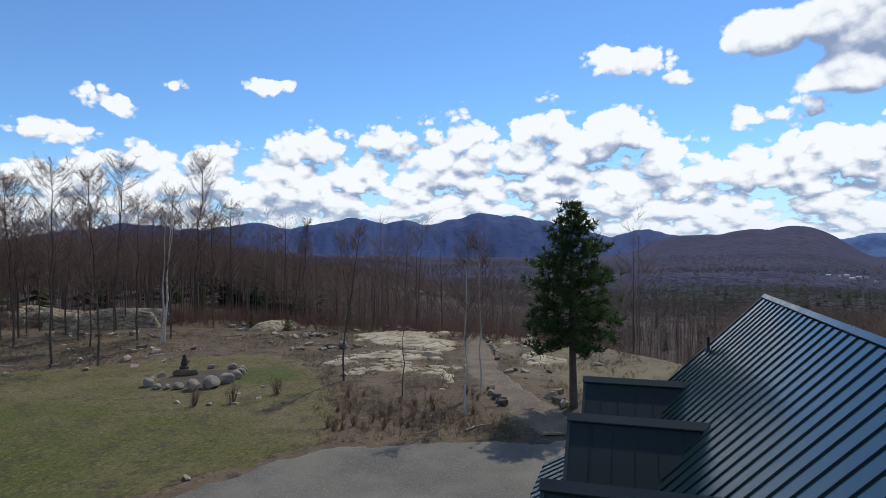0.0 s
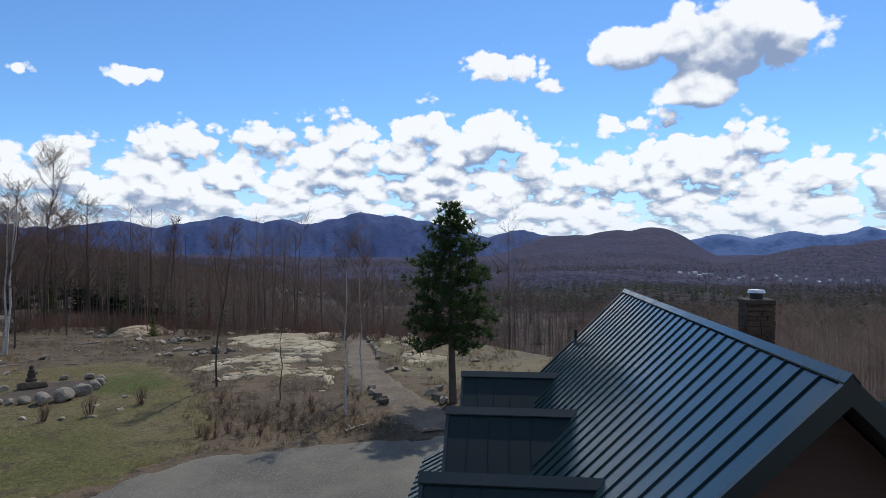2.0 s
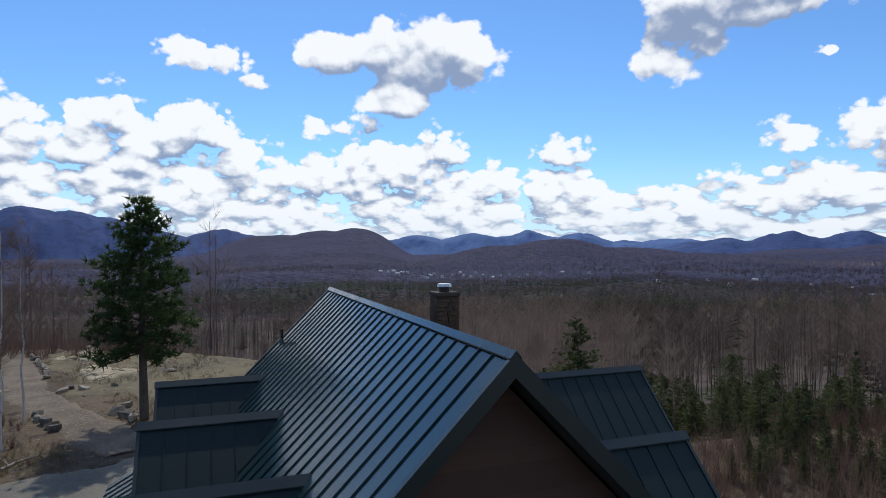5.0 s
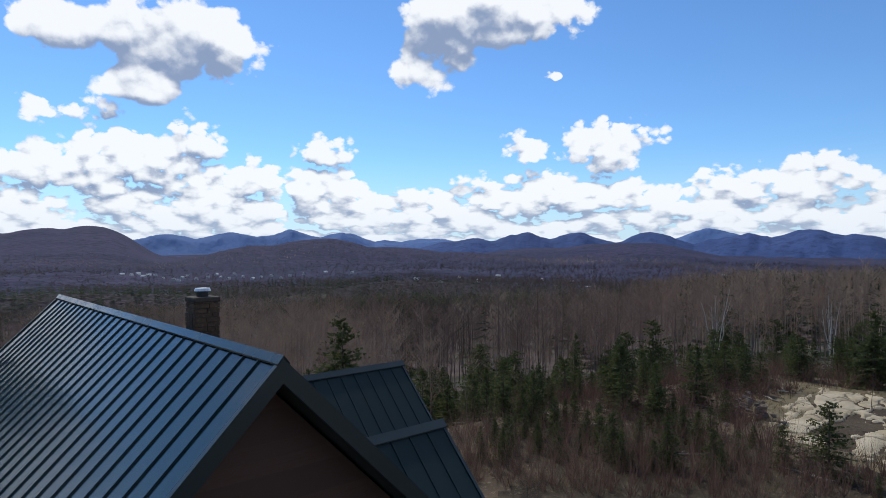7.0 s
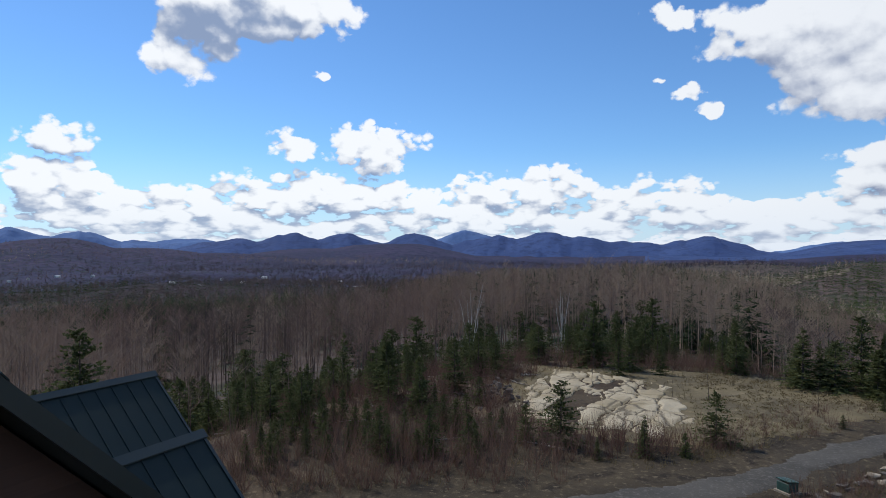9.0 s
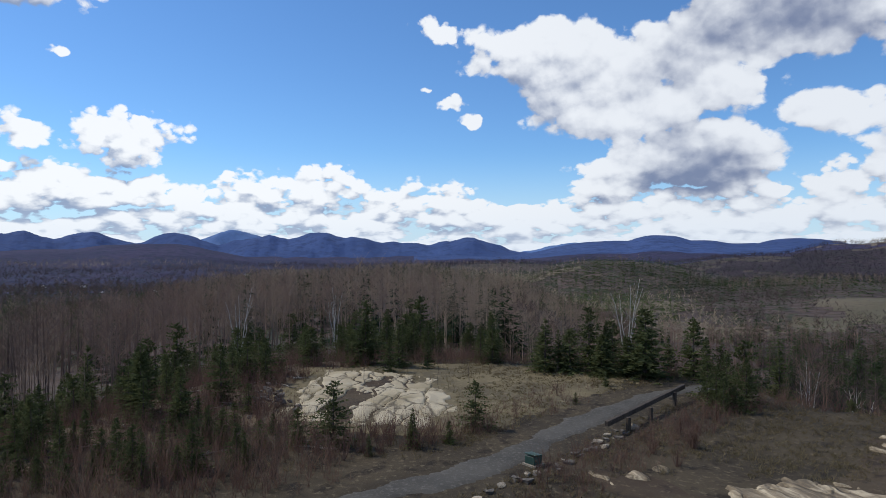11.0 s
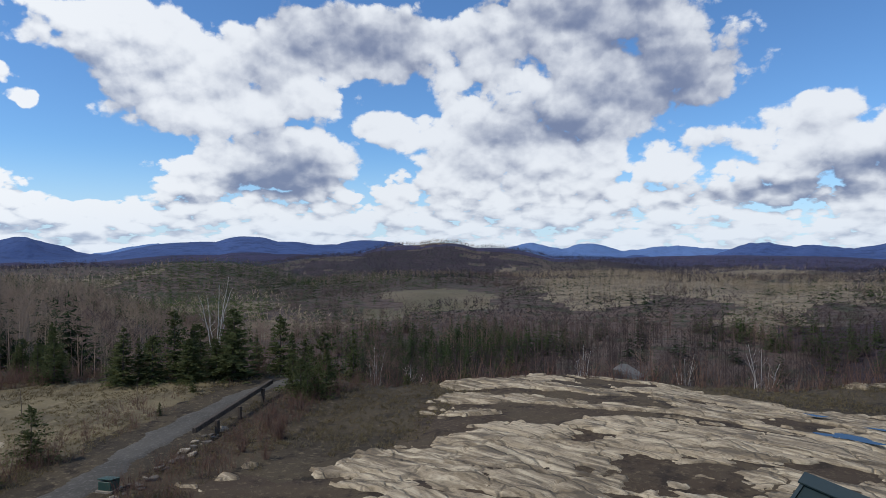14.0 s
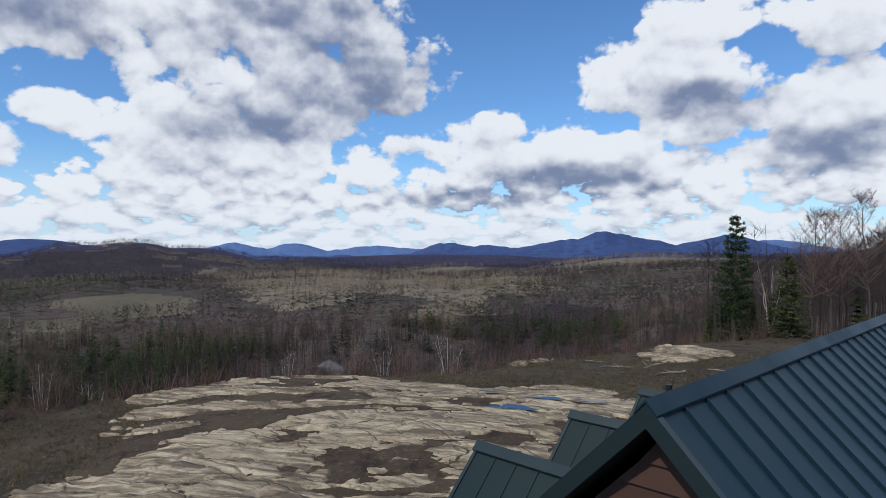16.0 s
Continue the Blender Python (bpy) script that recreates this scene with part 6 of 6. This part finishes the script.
def fallen_branch(seed):
    gen = np.random.default_rng(seed)
    line = [np.array([q, 0.12 * gen.normal(), 0.05 + 0.04 * gen.random()]) for q in np.linspace(-1.2, 1.2, 6)]
    tris = tube_tris(line, np.linspace(0.07, 0.02, 6), 6)
    for _ in range(3):
        i = gen.integers(1, 5)
        tris += tube_tris([line[i], line[i] + np.array([0.4, gen.normal() * 0.4, 0.15])], [0.03, 0.008], 4)
    return tagged(new("fallen_branch", loose_mesh("fallen_branch", tris, M["dead_wood"])), "bleached dead branch lying on the ground", "branch", "fallen branches")


M["dead_wood"] = blotchy("dead_wood", (0.3, 0.265, 0.22), (0.2, 0.175, 0.145), (0.38, 0.35, 0.3), 1.5, 12.0, depth=0.01, where=False)
FALLEN = [fallen_branch(900 + k) for k in range(3)]
for k, (x, y) in enumerate(((-9.5, 60.5), (3.0, 32.8), (40.5, 11.2))):
    FALLEN[k].matrix_world = pose(x, y, gz(x, y), 0, 0, 40 * k)
for k in range(85):
    if k < 40:
        a, r = seat.uniform(52, 92), seat.uniform(29, 50)
    elif k < 70:
        a, r = seat.uniform(-34, 2), seat.uniform(56, 78)
    else:
        a, r = seat.uniform(165, 192), seat.uniform(48, 60)
    x, y = r * math.sin(radians(a)), r * math.cos(radians(a))
    if float(inside(x, y, LAWN)) > -0.5:
        continue
    s = seat.uniform(0.4, 1.3)
    copy_thing(FALLEN[k % 3], pose(x, y, gz(x, y), seat.uniform(-4, 4), seat.uniform(-8, 8), seat.random() * 360) @ Matrix.Diagonal((s, s, s, 1)))

# ------------------------------------------------------------------ brush and grass
def tuft(gen, blades, tall, lean, width):
    out = []
    for _ in range(blades):
        base = np.append(gen.normal(size=2) * 0.07, 0.0)
        tip = base + np.array([gen.normal() * lean, gen.normal() * lean, tall * (0.5 + 0.7 * gen.random())])
        out.append(sliver(base, tip, width, gen))
    return np.array(out).reshape(-1, 3)


short = [tuft(np.random.default_rng(800 + k), 6, 0.12, 0.09, 0.03) for k in range(4)]
tall = [tuft(np.random.default_rng(820 + k), 8, 0.42, 0.16, 0.022) for k in range(4)]
canes = [tuft(np.random.default_rng(840 + k), 10, 1.1, 0.28, 0.016) for k in range(4)]


def sow(name, kinds, count, a0, a1, r0, r1, test, mat, label, lo=0.7, hi=1.3):
    a, r, x, y = spots(count, a0, a1, r0, r1, 1.6)
    keep = test(x, y, a, r)
    x, y = x[keep], y[keep]
    place = np.stack([x, y, ground_z(x, y) + 0.03], 1)
    scatter(name, kinds, place, lo + (hi - lo) * rng.random(len(x)), mat, label, "grass", np.clip(0.5 + 0.6 * fbm(x, y, 0.25, 3, seed=71) + 0.15 * rng.normal(size=len(x)), 0, 1))


def open_ground(x, y):
    ok = (inside(x, y, DRIVE) < -0.2) & (along(x, y, PATH_LINE) > 1.5) & (along(x, y, ROAD_LINE) > 2.0) & (inside(x, y, BED) < 0)
    for outline in (SOUTH_ROCK, EAST_ROCK, SLAB):
        ok &= (inside(x, y, outline) < 0.3) | (fbm(x, y, 0.16, 4, 0.6, 70) > 0.2)
    return ok


sow("lawn_grass", short, 7000, -40, -3, 20, 58, lambda x, y, a, r: (inside(x, y, LAWN) > -0.5) & open_ground(x, y), M["green_grass"], "short patchy lawn grass blades", 0.35, 0.6)
sow("dry_grass_tufts", tall, 15000, -44, 30, 30, 80, lambda x, y, a, r: (inside(x, y, LAWN) < 0.3) & open_ground(x, y) & (fbm(x, y, 0.2, 3, seed=77) > -0.15), M["dry_grass"], "straw-coloured tufts of dead grass", 0.4, 1.1)
sow("dry_grass_tufts", tall, 17000, 60, 205, 24, 62, lambda x, y, a, r: open_ground(x, y) & (fbm(x, y, 0.2, 3, seed=78) > -0.1), M["dry_grass"], "straw-coloured tufts of dead grass", 0.35, 0.95)
sow("heath_grass", short, 26000, 104, 205, 22, 60, lambda x, y, a, r: open_ground(x, y) & (fbm(x, y, 0.3, 3, seed=80) > -0.2), M["dry_grass"], "short matted dead grass and heath", 0.7, 1.5)
sow("brush", canes, 7000, 48, 112, 24, 60, lambda x, y, a, r: (inside(x, y, EAST_ROCK) < 0) & (inside(x, y, MEADOW) < 1) & (along(x, y, ROAD_LINE) > 2.6) & (fbm(x, y, 0.15, 3, seed=79) > -0.35), M["brush"],
    "tangled leafless brush and brambles", 0.5, 1.8)
sow("brush", canes, 420, -9, 8, 31, 41, lambda x, y, a, r: (inside(x, y, [(-5.5, 32), (-4, 38), (0, 41), (3.4, 39), (4.2, 34), (1, 31.2), (-3, 31)]) > 0.8 * fbm(x, y, 0.4, 3, seed=90)), M["brush"], "reddish leafless brush beside the driveway", 0.25, 0.55)
sow("dry_grass_tufts", tall, 1300, -10, 8, 30.5, 43, lambda x, y, a, r: (x > -6.5) & (fbm(x, y, 0.3, 3, seed=91) > 0) & (inside(x, y, DRIVE) < 0.1) & (along(x, y, PATH_LINE) > 1.6), M["dry_grass"], "tall straw-coloured grass beside the driveway", 0.4, 0.9)
sow("brush", canes, 1800, 112, 140, 24, 44, lambda x, y, a, r: (along(x, y, ROAD_LINE) > 2.2) & (along(x, y, RAIL) > 1.0) & (along(x, y, ROAD_LINE) < 6) & (inside(x, y, SOUTH_ROCK) < -0.5) & (inside(x, y, MEADOW) < -1), M["brush"],
    "reddish leafless brush along the road", 0.4, 0.9)
sow("brush", canes, 2600, 72, 136, 22, 42, lambda x, y, a, r: (along(x, y, ROAD_LINE) > 1.7) & (along(x, y, RAIL) > 1.0) & (along(x, y, ROAD_LINE) < 5.5) & (inside(x, y, SOUTH_ROCK) < -0.5) & (inside(x, y, EAST_ROCK) < -1) & (fbm(x, y, 0.25, 3, seed=84) > -0.1), M["brush"],
    "reddish leafless brush beside the road", 0.35, 0.95)
sow("brush", canes, 6500, -46, 24, 60, 100, lambda x, y, a, r: r > np.interp(a, EDGE_AZ, EDGE_R) - 6, M["brush"], "leafless undergrowth at the wood's edge", 0.8, 2.6)
sow("brush", canes, 5000, 112, 206, 38, 90, lambda x, y, a, r: r > np.interp(a, EDGE_AZ, EDGE_R) - 1, M["brush"], "leafless undergrowth below the bedrock", 0.8, 2.6)

# ------------------------------------------------------------------ the village in the valley
def cottage(wide, long, tall, wall, roof, label):
    ob = tagged(new("village_house"), label, "house", "village houses")
    part("walls", prism([(-wide / 2, -long / 2, -1), (wide / 2, -long / 2, -1), (wide / 2, -long / 2, tall), (0, -long / 2, tall + wide * 0.4), (-wide / 2, -long / 2, tall)], (0, long, 0)), wall, ob)
    for side in (1, -1):
        pts = [(0, -long / 2 - 0.4, tall + wide * 0.4 + 0.15), (side * (wide / 2 + 0.4), -long / 2 - 0.4, tall - 0.1), (side * (wide / 2 + 0.4), -long / 2 - 0.4, tall + 0.1), (0, -long / 2 - 0.4, tall + wide * 0.4 + 0.4)]
        part("roof", prism(pts, (0, long + 0.8, 0)), roof, ob)
    for k in range(2):
        part("window", box(wide / 2 - 0.02, -long / 4 + k * long / 2 - 0.5, 1.0, wide / 2 + 0.05, -long / 4 + k * long / 2 + 0.5, 2.3), M["black_metal"], ob)
    return ob


M["white_wall"] = blotchy("white_wall", (0.6, 0.6, 0.58), (0.5, 0.5, 0.48), (0.66, 0.66, 0.65), 0.3, 2.0, where=False)
M["grey_roof"] = blotchy("grey_roof", (0.3, 0.31, 0.32), (0.24, 0.25, 0.26), (0.4, 0.4, 0.41), 0.3, 2.0, where=False)
kinds = [cottage(5, 7, 2.6, M["white_wall"], M["grey_roof"], "small white house with a grey roof in the valley"),
         cottage(5.5, 10, 2.6, M["white_wall"], M["white_wall"], "long white building with a pale roof in the valley")]
for k, (az, r) in enumerate(VILLAGE):
    x, y = r * math.sin(radians(az)), r * math.cos(radians(az))
    m = pose(x, y, gz(x, y), 0, 0, seat.random() * 180)
    if k < 2:
        kinds[k].matrix_world = m
    else:
        copy_thing(kinds[seat.random() < 0.35], m)
